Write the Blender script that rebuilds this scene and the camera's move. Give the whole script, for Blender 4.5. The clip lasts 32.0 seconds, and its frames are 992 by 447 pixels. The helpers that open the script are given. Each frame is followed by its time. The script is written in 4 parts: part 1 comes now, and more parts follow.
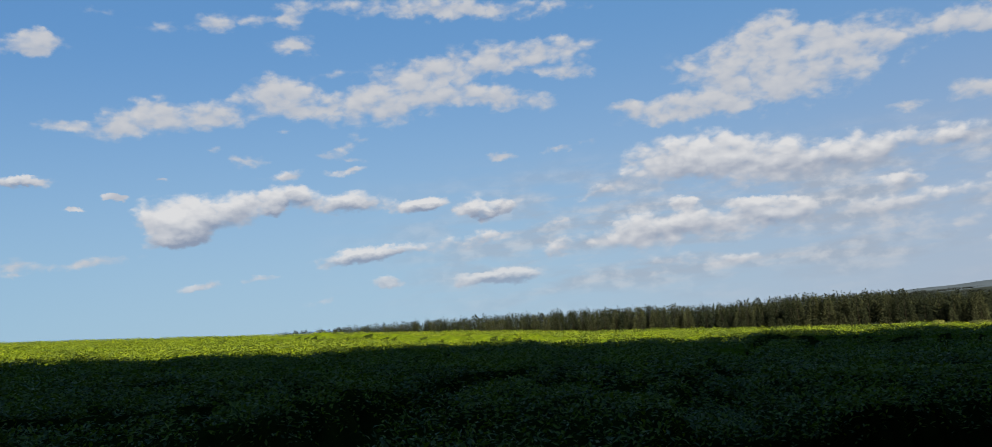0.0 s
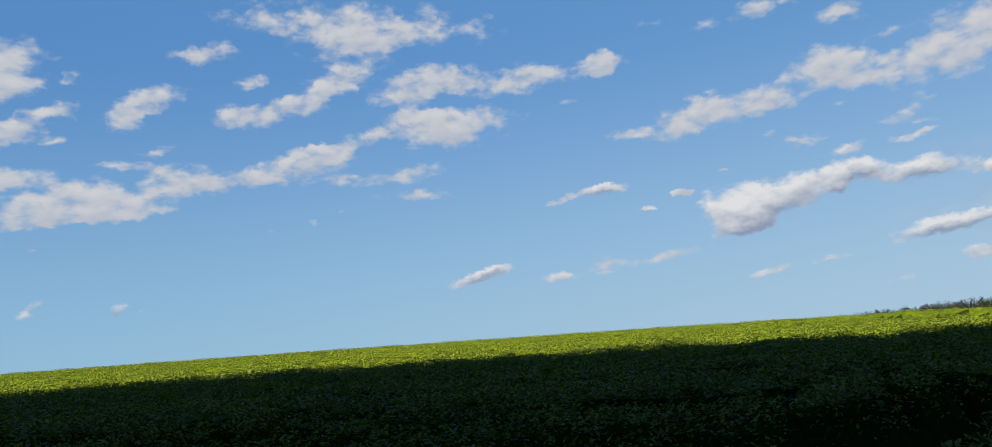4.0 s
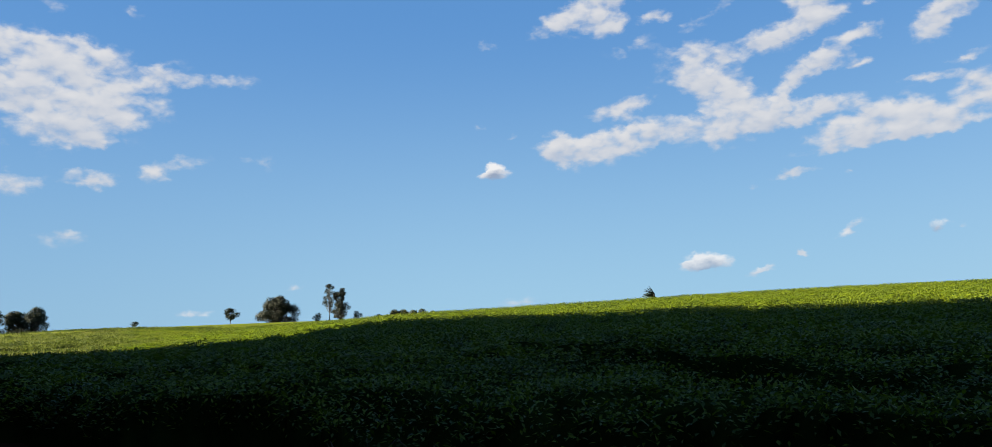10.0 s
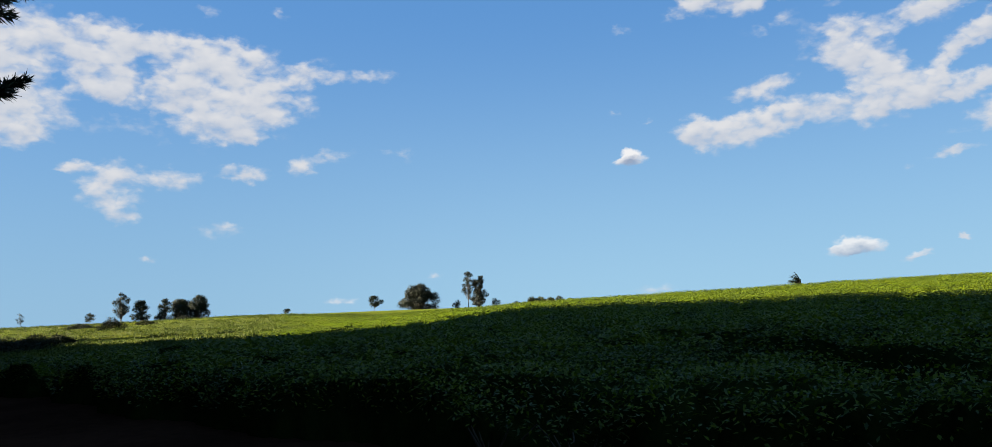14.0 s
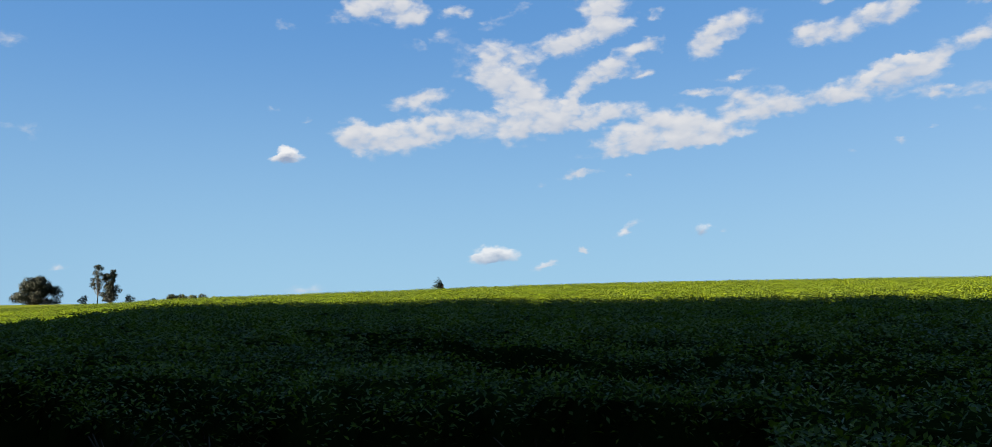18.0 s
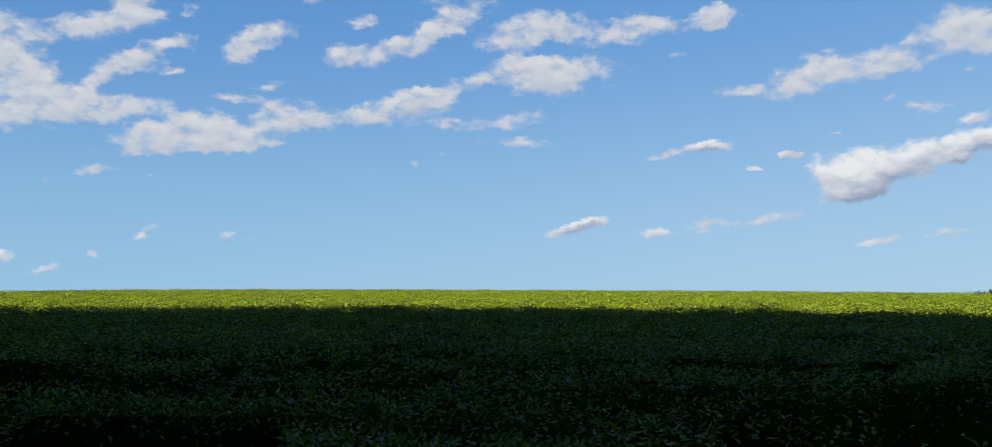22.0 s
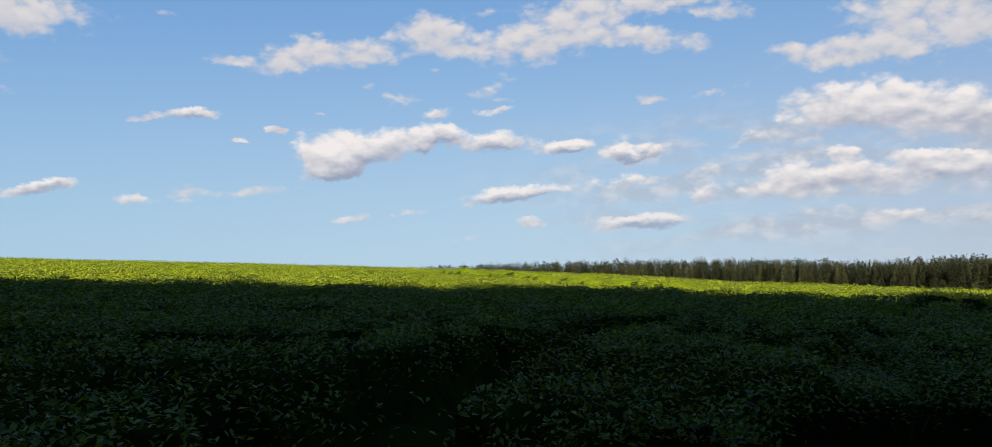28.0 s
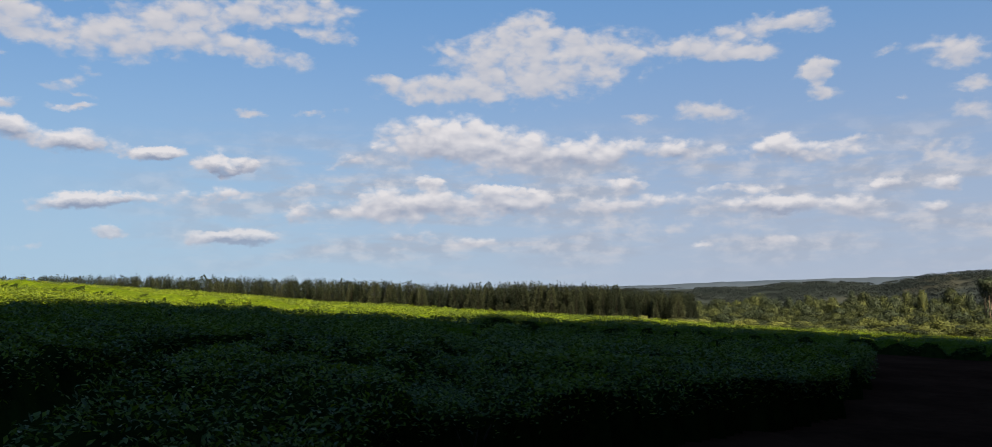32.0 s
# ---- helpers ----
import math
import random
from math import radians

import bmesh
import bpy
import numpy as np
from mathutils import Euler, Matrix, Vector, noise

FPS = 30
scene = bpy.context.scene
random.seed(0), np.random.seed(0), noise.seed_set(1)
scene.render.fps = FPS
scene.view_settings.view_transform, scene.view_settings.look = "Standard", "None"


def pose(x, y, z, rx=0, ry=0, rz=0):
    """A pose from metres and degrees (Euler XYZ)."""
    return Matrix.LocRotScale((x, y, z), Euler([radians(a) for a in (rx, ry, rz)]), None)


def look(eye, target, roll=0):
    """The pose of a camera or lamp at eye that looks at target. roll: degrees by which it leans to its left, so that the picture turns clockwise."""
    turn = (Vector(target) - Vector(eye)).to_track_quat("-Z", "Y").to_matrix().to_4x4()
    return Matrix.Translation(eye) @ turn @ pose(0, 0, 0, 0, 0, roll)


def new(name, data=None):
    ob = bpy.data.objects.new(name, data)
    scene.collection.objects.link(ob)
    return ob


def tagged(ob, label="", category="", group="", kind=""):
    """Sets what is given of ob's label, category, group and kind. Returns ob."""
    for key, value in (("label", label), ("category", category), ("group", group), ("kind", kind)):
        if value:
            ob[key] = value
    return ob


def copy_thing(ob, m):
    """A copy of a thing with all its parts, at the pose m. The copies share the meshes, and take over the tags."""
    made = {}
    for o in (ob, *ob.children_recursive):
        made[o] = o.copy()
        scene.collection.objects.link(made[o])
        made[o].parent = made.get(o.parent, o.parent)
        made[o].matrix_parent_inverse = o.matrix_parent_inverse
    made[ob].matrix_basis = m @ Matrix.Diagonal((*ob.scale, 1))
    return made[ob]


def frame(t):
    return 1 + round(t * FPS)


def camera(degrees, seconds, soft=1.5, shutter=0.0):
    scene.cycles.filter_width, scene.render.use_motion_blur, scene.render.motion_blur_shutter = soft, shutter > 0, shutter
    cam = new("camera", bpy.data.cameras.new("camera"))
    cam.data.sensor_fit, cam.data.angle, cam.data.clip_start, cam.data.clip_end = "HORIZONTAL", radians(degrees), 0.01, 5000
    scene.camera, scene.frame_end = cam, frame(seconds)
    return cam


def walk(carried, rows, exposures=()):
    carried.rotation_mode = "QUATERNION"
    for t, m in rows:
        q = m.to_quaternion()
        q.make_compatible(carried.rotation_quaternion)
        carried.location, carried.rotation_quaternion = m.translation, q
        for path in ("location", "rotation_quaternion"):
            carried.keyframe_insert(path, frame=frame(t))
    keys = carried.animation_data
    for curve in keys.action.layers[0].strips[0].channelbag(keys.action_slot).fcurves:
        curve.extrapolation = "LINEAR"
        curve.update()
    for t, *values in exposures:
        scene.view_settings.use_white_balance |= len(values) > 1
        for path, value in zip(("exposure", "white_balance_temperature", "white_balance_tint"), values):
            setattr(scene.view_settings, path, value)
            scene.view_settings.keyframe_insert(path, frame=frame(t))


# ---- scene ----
# ---- camera: a phone held at eye height, turning on the spot ----
cam = camera(58.97, 32.0, soft=0.75)
EYE = 1.6
ROWS = [
    (0.0, 97.59, 4.77, 0.63),
    (0.5, 97.73, 4.42, 6.32),
    (1.0, 96.94, 4.71, 12.43),
    (1.5, 97.73, 5.04, 17.07),
    (2.0, 98.41, 5.17, 21.22),
    (2.5, 98.82, 4.40, 25.58),
    (4.5, 99.90, 6.33, 39.87),
    (5.0, 99.52, 6.09, 42.94),
    (5.5, 99.32, 4.70, 48.50),
    (6.0, 98.81, 3.53, 54.07),
    (6.5, 98.15, 3.37, 59.77),
    (7.0, 98.37, 3.15, 65.40),
    (7.5, 98.45, 3.29, 69.50),
    (8.0, 97.53, 3.54, 73.83),
    (8.5, 97.64, 3.11, 75.30),
    (9.0, 97.93, 2.97, 78.39),
    (9.5, 98.30, 2.54, 81.73),
    (10.0, 97.93, 1.70, 86.91),
    (10.5, 97.93, 2.05, 91.95),
    (11.0, 98.12, 1.80, 96.13),
    (11.5, 97.75, 1.49, 100.08),
    (12.0, 97.69, 0.96, 103.12),
    (12.5, 97.63, 1.46, 101.76),
    (13.0, 97.56, 1.20, 99.78),
    (13.5, 97.52, 1.29, 97.55),
    (14.0, 97.34, 1.39, 95.81),
    (14.5, 97.12, 1.60, 92.75),
    (16.5, 96.71, 0.79, 82.31),
    (17.0, 96.89, 0.86, 79.13),
    (17.5, 96.87, 1.03, 76.18),
    (18.0, 96.96, 0.83, 73.20),
    (18.5, 97.09, 1.09, 68.92),
    (19.0, 97.13, 1.25, 65.15),
    (19.5, 97.18, 1.49, 61.72),
    (20.0, 97.20, 1.82, 57.46),
    (20.5, 97.36, 2.05, 53.15),
    (21.0, 97.27, 2.11, 50.45),
    (21.5, 97.61, 2.21, 46.24),
    (22.0, 96.96, 1.35, 42.75),
    (22.5, 96.43, 0.79, 39.68),
    (23.0, 96.56, 0.78, 35.72),
    (23.5, 96.64, 0.94, 31.69),
    (24.0, 95.12, 1.54, 28.64),
    (24.5, 89.47, 2.29, 27.80),
    (26.5, 93.70, 1.01, 22.13),
    (27.0, 93.78, 1.12, 18.04),
    (27.5, 93.67, 1.35, 13.64),
    (28.0, 94.28, 1.49, 9.72),
    (28.5, 94.60, 1.33, 6.47),
    (29.0, 94.52, 1.06, 2.89),
    (29.5, 94.65, 1.53, -0.55),
    (30.0, 94.88, 1.73, -3.87),
    (30.5, 95.20, 1.49, -6.79),
    (31.0, 95.40, 1.13, -9.64),
    (31.5, 95.30, 0.61, -12.67),
    (32.0, 95.08, 0.38, -16.54),
]
walk(cam, [(t, pose(0, 0, EYE, rx, ry, rz)) for t, rx, ry, rz in ROWS], [(0, 2.77, 6600, 10), (5, 2.83, 6550, 10), (9, 3.02, 6650, 10), (12, 3.08, 6650, 10), (18, 3.07, 6650, 10), (21, 2.97, 6550, 10), (24.4, 2.92, 6500, 10), (26.6, 3.03, 7040, 13), (29, 2.97, 6940, 14), (32, 2.83, 6690, 14)])

# ---- light: low evening sun behind the camera, blue sky with broken cloud ----
SUN_EL, SUN_AZ = 22.0, 190.0          # degrees; azimuth counted to the left of +y
a, e = radians(SUN_AZ), radians(SUN_EL)
SUN_DIR = Vector((-math.sin(a) * math.cos(e), math.cos(a) * math.cos(e), math.sin(e)))
sun_data = bpy.data.lights.new("sun", "SUN")
sun_data.energy, sun_data.angle, sun_data.color = 5.0, radians(0.53), (1.0, 0.89, 0.66)
sun = new("sun", sun_data)
sun.matrix_world = look((0, 0, 60), Vector((0, 0, 60)) - SUN_DIR)


class Nodes:
    """A short hand for building node trees."""

    def __init__(self, tree):
        self.tree = tree

    def add(self, kind, ins=(), mode=None):
        n = self.tree.nodes.new(kind)
        if mode and kind in ("ShaderNodeMath", "ShaderNodeVectorMath"):
            n.operation = mode
        elif mode and kind == "ShaderNodeMapping":
            n.vector_type = mode
        elif mode and kind == "ShaderNodeTexGradient":
            n.gradient_type = mode
        elif mode and kind == "ShaderNodeMix":
            n.data_type, n.blend_type = "RGBA", mode
        for slot, value in (ins.items() if isinstance(ins, dict) else enumerate(ins)):
            if value is None:
                continue
            if isinstance(value, bpy.types.NodeSocket):
                self.tree.links.new(value, n.inputs[slot])
            else:
                n.inputs[slot].default_value = value
        return n

    def math(self, op, *ins):
        return self.add("ShaderNodeMath", ins, op).outputs[0]

    def vec(self, op, *ins):
        return self.add("ShaderNodeVectorMath", ins, op).outputs[0]

    def span(self, value, a0, a1, b0=0.0, b1=1.0, smooth=True):
        n = self.add("ShaderNodeMapRange", (value, a0, a1, b0, b1))
        n.interpolation_type = "SMOOTHSTEP" if smooth else "LINEAR"
        return n.outputs[0]

    def noise(self, vector, scale, detail=4.0, rough=0.55):
        n = self.add("ShaderNodeTexNoise")
        self.tree.links.new(vector, n.inputs["Vector"])
        n.inputs["Scale"].default_value, n.inputs["Detail"].default_value, n.inputs["Roughness"].default_value = scale, detail, rough
        return n.outputs[0]

    def mix(self, fac, one, two, blend="MIX"):
        n = self.add("ShaderNodeMix", (), blend)
        for slot, value in ((0, fac), (6, one), (7, two)):
            if isinstance(value, bpy.types.NodeSocket):
                self.tree.links.new(value, n.inputs[slot])
            else:
                n.inputs[slot].default_value = (*value, 1) if isinstance(value, tuple) else value
        return n.outputs[2]


world = bpy.data.worlds.new("sky")
scene.world = world
world.use_nodes = True
world.node_tree.nodes.clear()
W = Nodes(world.node_tree)

# sky dome coordinates: degrees to the right of +y, degrees above the horizon
towards = W.add("ShaderNodeTexCoord").outputs["Generated"]
sep = W.add("ShaderNodeSeparateXYZ", (towards,))
azimuth = W.math("MULTIPLY", W.math("ARCTAN2", sep.outputs[0], sep.outputs[1]), 57.2958)
height = W.math("MULTIPLY", W.math("ARCSINE", sep.outputs[2]), 57.2958)
flat = W.add("ShaderNodeCombineXYZ", (azimuth, height, 0.0)).outputs[0]
stretched = W.add("ShaderNodeCombineXYZ", (azimuth, W.math("MULTIPLY", height, 1.6), 0.0)).outputs[0]
# ragged edges: push the coordinates about at two sizes
big = W.add("ShaderNodeTexNoise", {"Vector": stretched, "Scale": 0.4, "Detail": 2.0, "Roughness": 0.5})
small = W.add("ShaderNodeTexNoise", {"Vector": stretched, "Scale": 1.5, "Detail": 4.0, "Roughness": 0.6})
push = W.vec("ADD", W.vec("MULTIPLY", W.vec("SUBTRACT", big.outputs["Color"], (0.5, 0.5, 0.5)), (1.6, 0.8, 0.0)),
             W.vec("MULTIPLY", W.vec("SUBTRACT", small.outputs["Color"], (0.5, 0.5, 0.5)), (1.0, 0.6, 0.0)))
ragged = W.vec("ADD", flat, push)


class Cover:
    """Where the sky is covered: a node group that adds up ovals on the dome, in degrees."""

    def __init__(self, name):
        self.tree = bpy.data.node_groups.new(name, "ShaderNodeTree")
        self.tree.interface.new_socket("Vector", in_out="INPUT", socket_type="NodeSocketVector")
        self.tree.interface.new_socket("Cover", in_out="OUTPUT", socket_type="NodeSocketFloat")
        self.nodes = Nodes(self.tree)
        self.source, self.total = self.nodes.add("NodeGroupInput").outputs[0], 0.0

    def oval(self, az, el, wide, high, turn, thick):
        m = self.nodes.add("ShaderNodeMapping", {"Vector": self.source, "Location": (az, el, 0), "Rotation": (0, 0, radians(turn)),
                                                 "Scale": (wide / 2 / math.cos(radians(el)), high / 2, 1)}, "TEXTURE")
        g = self.nodes.add("ShaderNodeTexGradient", (m.outputs[0],), "SPHERICAL")
        self.total = self.nodes.math("MULTIPLY_ADD", g.outputs["Fac"], 1.35 * thick, self.total)

    def close(self):
        self.tree.links.new(self.total, self.nodes.add("NodeGroupOutput").inputs[0])

    def at(self, vector):
        n = W.add("ShaderNodeGroup")
        n.node_tree = self.tree
        world.node_tree.links.new(vector, n.inputs[0])
        return n.outputs[0]


low_cloud, high_cloud = Cover("low_cumulus"), Cover("high_patches")
cumulus, patch = low_cloud.oval, high_cloud.oval
# heaped clouds with bright tops
cumulus(12.3, 10.6, 9.8, 4.3, 4, 1.00)
cumulus(17.1, 9.8, 9.3, 4.3, -2, 1.00)
cumulus(22.5, 9.5, 9.2, 3.1, 1, 1.00)
cumulus(7.1, 9.1, 5.6, 1.3, 14, 0.60)
cumulus(28.3, 9.6, 6.8, 2.3, -5, 0.80)
cumulus(35.3, 9.1, 11.4, 2.0, -4, 0.80)
cumulus(34.5, 9.9, 2.8, 1.2, 8, 0.60)
cumulus(39.2, 9.7, 6.9, 1.0, 2, 0.50)
cumulus(10.3, 6.2, 10.7, 3.4, 0, 0.95)
cumulus(12.2, 7.7, 3.4, 1.1, 0, 0.90)
cumulus(17.2, 6.4, 12.4, 3.0, -1, 0.90)
cumulus(17.0, 7.3, 5.6, 0.9, -0, 0.70)
cumulus(24.6, 6.3, 6.4, 2.5, 1, 0.80)
cumulus(25.2, 7.5, 3.9, 1.2, -2, 0.80)
cumulus(32.2, 6.0, 14.9, 2.4, -2, 0.60)
cumulus(32.5, 7.1, 7.5, 0.8, -1, 0.60)
cumulus(34.9, 5.9, 5.6, 1.5, 2, 0.70)
cumulus(39.1, 5.5, 4.8, 2.3, -6, 0.70)
cumulus(41.2, 6.7, 4.6, 1.2, -1, 0.80)
cumulus(44.1, 6.7, 2.4, 1.2, -1, 0.80)
cumulus(43.4, 5.4, 3.0, 1.4, 5, 0.80)
cumulus(4.2, 5.7, 4.7, 1.8, 5, 0.60)
cumulus(-0.1, 4.2, 6.8, 1.5, 1, 0.85)
cumulus(10.9, 4.1, 6.4, 1.5, -2, 0.50)
cumulus(15.3, 3.9, 5.9, 1.1, 1, 0.60)
cumulus(29.7, 3.6, 2.1, 0.8, -1, 0.70)
cumulus(34.6, 3.6, 5.1, 0.8, 3, 0.50)
cumulus(-7.6, 4.3, 3.6, 0.9, 2, 0.50)
cumulus(-8.7, 6.1, 8.4, 1.7, 4, 0.60)
cumulus(-1.5, 6.6, 9.5, 1.8, 2, 0.50)
cumulus(3.8, 7.4, 5.0, 0.7, -1, 0.50)
cumulus(-4.8, 9.1, 4.6, 1.3, 5, 0.70)
cumulus(-1.2, 8.7, 3.2, 2.4, -14, 0.70)
cumulus(0.3, 8.6, 4.3, 1.2, 8, 0.50)
cumulus(-20.5, 9.2, 5.4, 3.6, 2, 1.10)
cumulus(-19.4, 8.3, 5.5, 2.3, 6, 0.90)
cumulus(-17.1, 9.4, 6.7, 2.9, 4, 1.10)
cumulus(-13.3, 10.1, 5.8, 1.9, 1, 1.10)
cumulus(-14.1, 9.3, 2.3, 1.2, 8, 0.80)
cumulus(-9.5, 9.5, 7.2, 1.8, 1, 1.00)
cumulus(-20.5, 7.6, 6.5, 1.2, 4, 0.60)
cumulus(-4.8, 9.1, 4.9, 1.2, 1, 0.75)
cumulus(-0.4, 8.7, 5.6, 1.4, -1, 0.70)
cumulus(-0.8, 8.2, 1.6, 1.5, -13, 0.70)
cumulus(-13.5, 11.5, 3.5, 1.2, 2, 0.80)
cumulus(-9.5, 11.6, 3.6, 0.8, 1, 0.75)
cumulus(-20.9, 11.5, 1.3, 0.5, 3, 0.60)
cumulus(-23.5, 10.3, 1.5, 0.5, 3, 0.60)
cumulus(-26.1, 9.6, 1.5, 0.6, 1, 0.70)
cumulus(-28.4, 11.5, 1.9, 0.7, -7, 0.80)
cumulus(-8.4, 6.2, 9.4, 1.3, 3, 0.70)
cumulus(-18.8, 4.8, 3.9, 0.8, 3, 0.75)
cumulus(-15.4, 5.1, 2.9, 0.7, 6, 0.70)
cumulus(-11.4, 3.4, 4.7, 0.7, 1, 0.40)
cumulus(-7.1, 4.3, 3.0, 0.9, 2, 0.50)
cumulus(-0.0, 4.1, 7.1, 1.5, 0, 0.85)
cumulus(-38.1, 6.3, 3.8, 1.2, 9, 1.00)
cumulus(-36.5, 6.7, 3.6, 1.1, 9, 1.00)
cumulus(-32.0, 6.0, 4.0, 0.9, 3, 0.75)
cumulus(-29.3, 5.9, 1.8, 0.6, -2, 0.50)
cumulus(-31.5, 11.0, 2.8, 0.7, 8, 0.80)
cumulus(-29.2, 11.3, 5.1, 1.0, 3, 0.90)
cumulus(-23.5, 10.3, 2.0, 0.6, -4, 0.80)
cumulus(-25.8, 9.6, 1.5, 0.5, -5, 0.70)
cumulus(-59.6, 6.2, 1.9, 1.3, -2, 0.75)
cumulus(-64.7, 6.3, 3.3, 0.8, 24, 0.60)
cumulus(-86.7, 11.1, 3.0, 1.0, 7, 1.00)
cumulus(-86.7, 11.6, 1.9, 1.0, 6, 1.00)
cumulus(-74.1, 4.7, 2.4, 0.9, 5, 0.80)
cumulus(-73.0, 5.1, 3.3, 1.5, -0, 1.00)
cumulus(-70.3, 4.1, 2.5, 0.7, 11, 0.80)
cumulus(-85.5, 2.7, 3.3, 0.8, -0, 0.70)
cumulus(-117.5, 5.1, 1.3, 0.6, 0, 0.60)
cumulus(-105.8, 2.6, 3.2, 0.7, -1, 0.70)
cumulus(-99.6, 4.1, 1.8, 0.5, 2, 0.60)
cumulus(-128.5, 4.4, 2.5, 0.8, 1, 0.50)
# softer broken patches higher up
patch(-44.0, 23.3, 23.8, 3.5, -6, 0.90)
patch(-44.6, 21.9, 8.5, 3.5, -1, 0.85)
patch(-53.6, 21.7, 4.7, 1.7, 2, 0.60)
patch(-120.0, 15.6, 22.0, 9.0, 4, 0.35)
patch(-113.0, 14.5, 14.0, 7.0, 4, 0.30)
patch(19.0, 17.7, 6.0, 2.9, 2, 0.90)
patch(17.1, 16.3, 12.7, 3.6, 1, 1.00)
patch(23.3, 15.7, 11.1, 4.8, 1, 1.00)
patch(12.3, 13.6, 9.8, 2.4, -3, 0.90)
patch(17.9, 14.2, 14.0, 4.2, -1, 1.00)
patch(8.9, 14.2, 4.8, 1.2, -2, 0.50)
patch(30.8, 16.0, 8.6, 2.9, -2, 0.95)
patch(35.3, 17.0, 9.8, 1.9, 1, 0.95)
patch(32.5, 15.4, 9.0, 1.4, -3, 0.80)
patch(37.0, 14.0, 3.5, 2.0, 4, 0.90)
patch(37.4, 12.6, 3.8, 1.6, -3, 0.90)
patch(37.2, 14.0, 2.3, 1.4, 74, 0.80)
patch(30.6, 11.9, 7.5, 1.9, -3, 0.85)
patch(26.0, 11.7, 3.6, 1.1, -3, 0.80)
patch(41.0, 14.7, 2.3, 0.9, 7, 0.70)
patch(44.8, 14.5, 5.7, 1.8, -5, 0.90)
patch(45.0, 13.7, 4.7, 1.6, -4, 0.90)
patch(45.6, 12.3, 2.8, 1.2, -7, 0.80)
patch(45.5, 10.8, 2.8, 2.1, -12, 0.80)
patch(41.7, 11.9, 1.3, 0.6, -1, 0.60)
patch(43.2, 8.6, 3.0, 1.7, -5, 0.70)
patch(44.6, 8.5, 5.3, 3.3, -14, 0.55)
patch(-9.7, 11.6, 3.5, 0.8, 1, 0.60)
patch(0.7, 12.0, 2.3, 1.2, -12, 0.60)
patch(6.3, 12.2, 7.8, 1.0, 5, 0.40)
patch(-9.9, 13.0, 4.6, 0.8, 16, 0.40)
patch(27.5, 4.7, 29.6, 2.4, -2, 0.35)
patch(-15.9, 12.5, 4.8, 1.2, 2, 0.60)
patch(-18.0, 13.1, 1.9, 0.7, 1, 0.60)
patch(0.7, 11.8, 2.5, 0.9, 1, 0.50)
patch(4.3, 12.1, 3.1, 0.7, 2, 0.40)
patch(-9.4, 12.5, 4.2, 0.7, -6, 0.40)
patch(-26.5, 14.7, 3.9, 1.1, 2, 0.70)
patch(-23.7, 14.5, 6.2, 2.2, 10, 0.90)
patch(-21.8, 15.7, 5.8, 2.0, 7, 0.90)
patch(-18.3, 15.1, 9.9, 2.5, 7, 1.00)
patch(-13.8, 16.9, 6.3, 2.6, 5, 1.00)
patch(-12.0, 15.9, 5.8, 2.3, 2, 1.00)
patch(-6.7, 15.6, 12.0, 3.3, 2, 1.00)
patch(-4.2, 17.2, 12.0, 3.5, 3, 1.00)
patch(1.0, 15.6, 10.4, 2.1, -8, 0.90)
patch(2.2, 18.2, 14.4, 2.9, -1, 1.00)
patch(5.6, 16.8, 5.1, 1.3, -2, 0.80)
patch(-13.4, 14.2, 1.7, 0.7, -8, 0.50)
patch(-8.5, 13.7, 3.3, 0.7, -10, 0.50)
patch(-10.0, 17.7, 2.4, 1.2, 16, 0.50)
patch(-1.5, 6.6, 8.7, 1.0, 1, 0.40)
patch(-25.7, 6.5, 10.0, 1.1, 3, 0.30)
patch(3.5, 7.3, 6.2, 1.0, 1, 0.40)
patch(4.3, 5.9, 6.2, 1.6, -1, 0.50)
patch(-28.1, 19.3, 4.5, 2.1, 3, 0.80)
patch(-17.2, 20.9, 10.5, 1.7, 3, 0.60)
patch(-12.3, 21.5, 4.0, 2.1, 4, 0.70)
patch(-12.3, 19.5, 4.3, 1.9, -5, 0.80)
patch(-2.4, 21.5, 23.8, 2.0, -4, 0.90)
patch(-24.3, 21.3, 3.5, 0.8, 2, 0.40)
patch(5.6, 19.0, 2.4, 1.1, -7, 0.40)
patch(-29.1, 6.4, 4.8, 1.6, 2, 0.45)
patch(-25.3, 6.5, 6.4, 0.8, 0, 0.35)
patch(-41.5, 18.8, 5.5, 3.5, 6, 1.00)
patch(-38.9, 19.5, 6.7, 2.6, 4, 1.00)
patch(-34.0, 18.9, 10.8, 2.0, -0, 0.95)
patch(-32.6, 19.5, 5.4, 1.4, -9, 0.70)
patch(-27.6, 19.4, 3.5, 1.7, 5, 0.80)
patch(-44.0, 16.1, 5.2, 1.8, 8, 0.80)
patch(-38.1, 16.8, 14.0, 2.0, 2, 0.95)
patch(-38.4, 15.8, 8.6, 2.4, 1, 0.95)
patch(-39.8, 17.4, 6.7, 1.2, 4, 0.60)
patch(-30.5, 17.3, 3.0, 0.7, -6, 0.50)
patch(-52.6, 17.8, 3.5, 2.1, 8, 0.90)
patch(-49.7, 18.1, 7.3, 2.3, 14, 0.95)
patch(-47.0, 18.9, 5.7, 2.6, 20, 0.90)
patch(-45.3, 20.0, 6.6, 2.1, 4, 0.70)
patch(-59.0, 18.0, 3.8, 2.8, 23, 0.90)
patch(-57.3, 18.8, 5.6, 2.3, 14, 0.80)
patch(-66.7, 16.1, 4.4, 1.9, 29, 0.85)
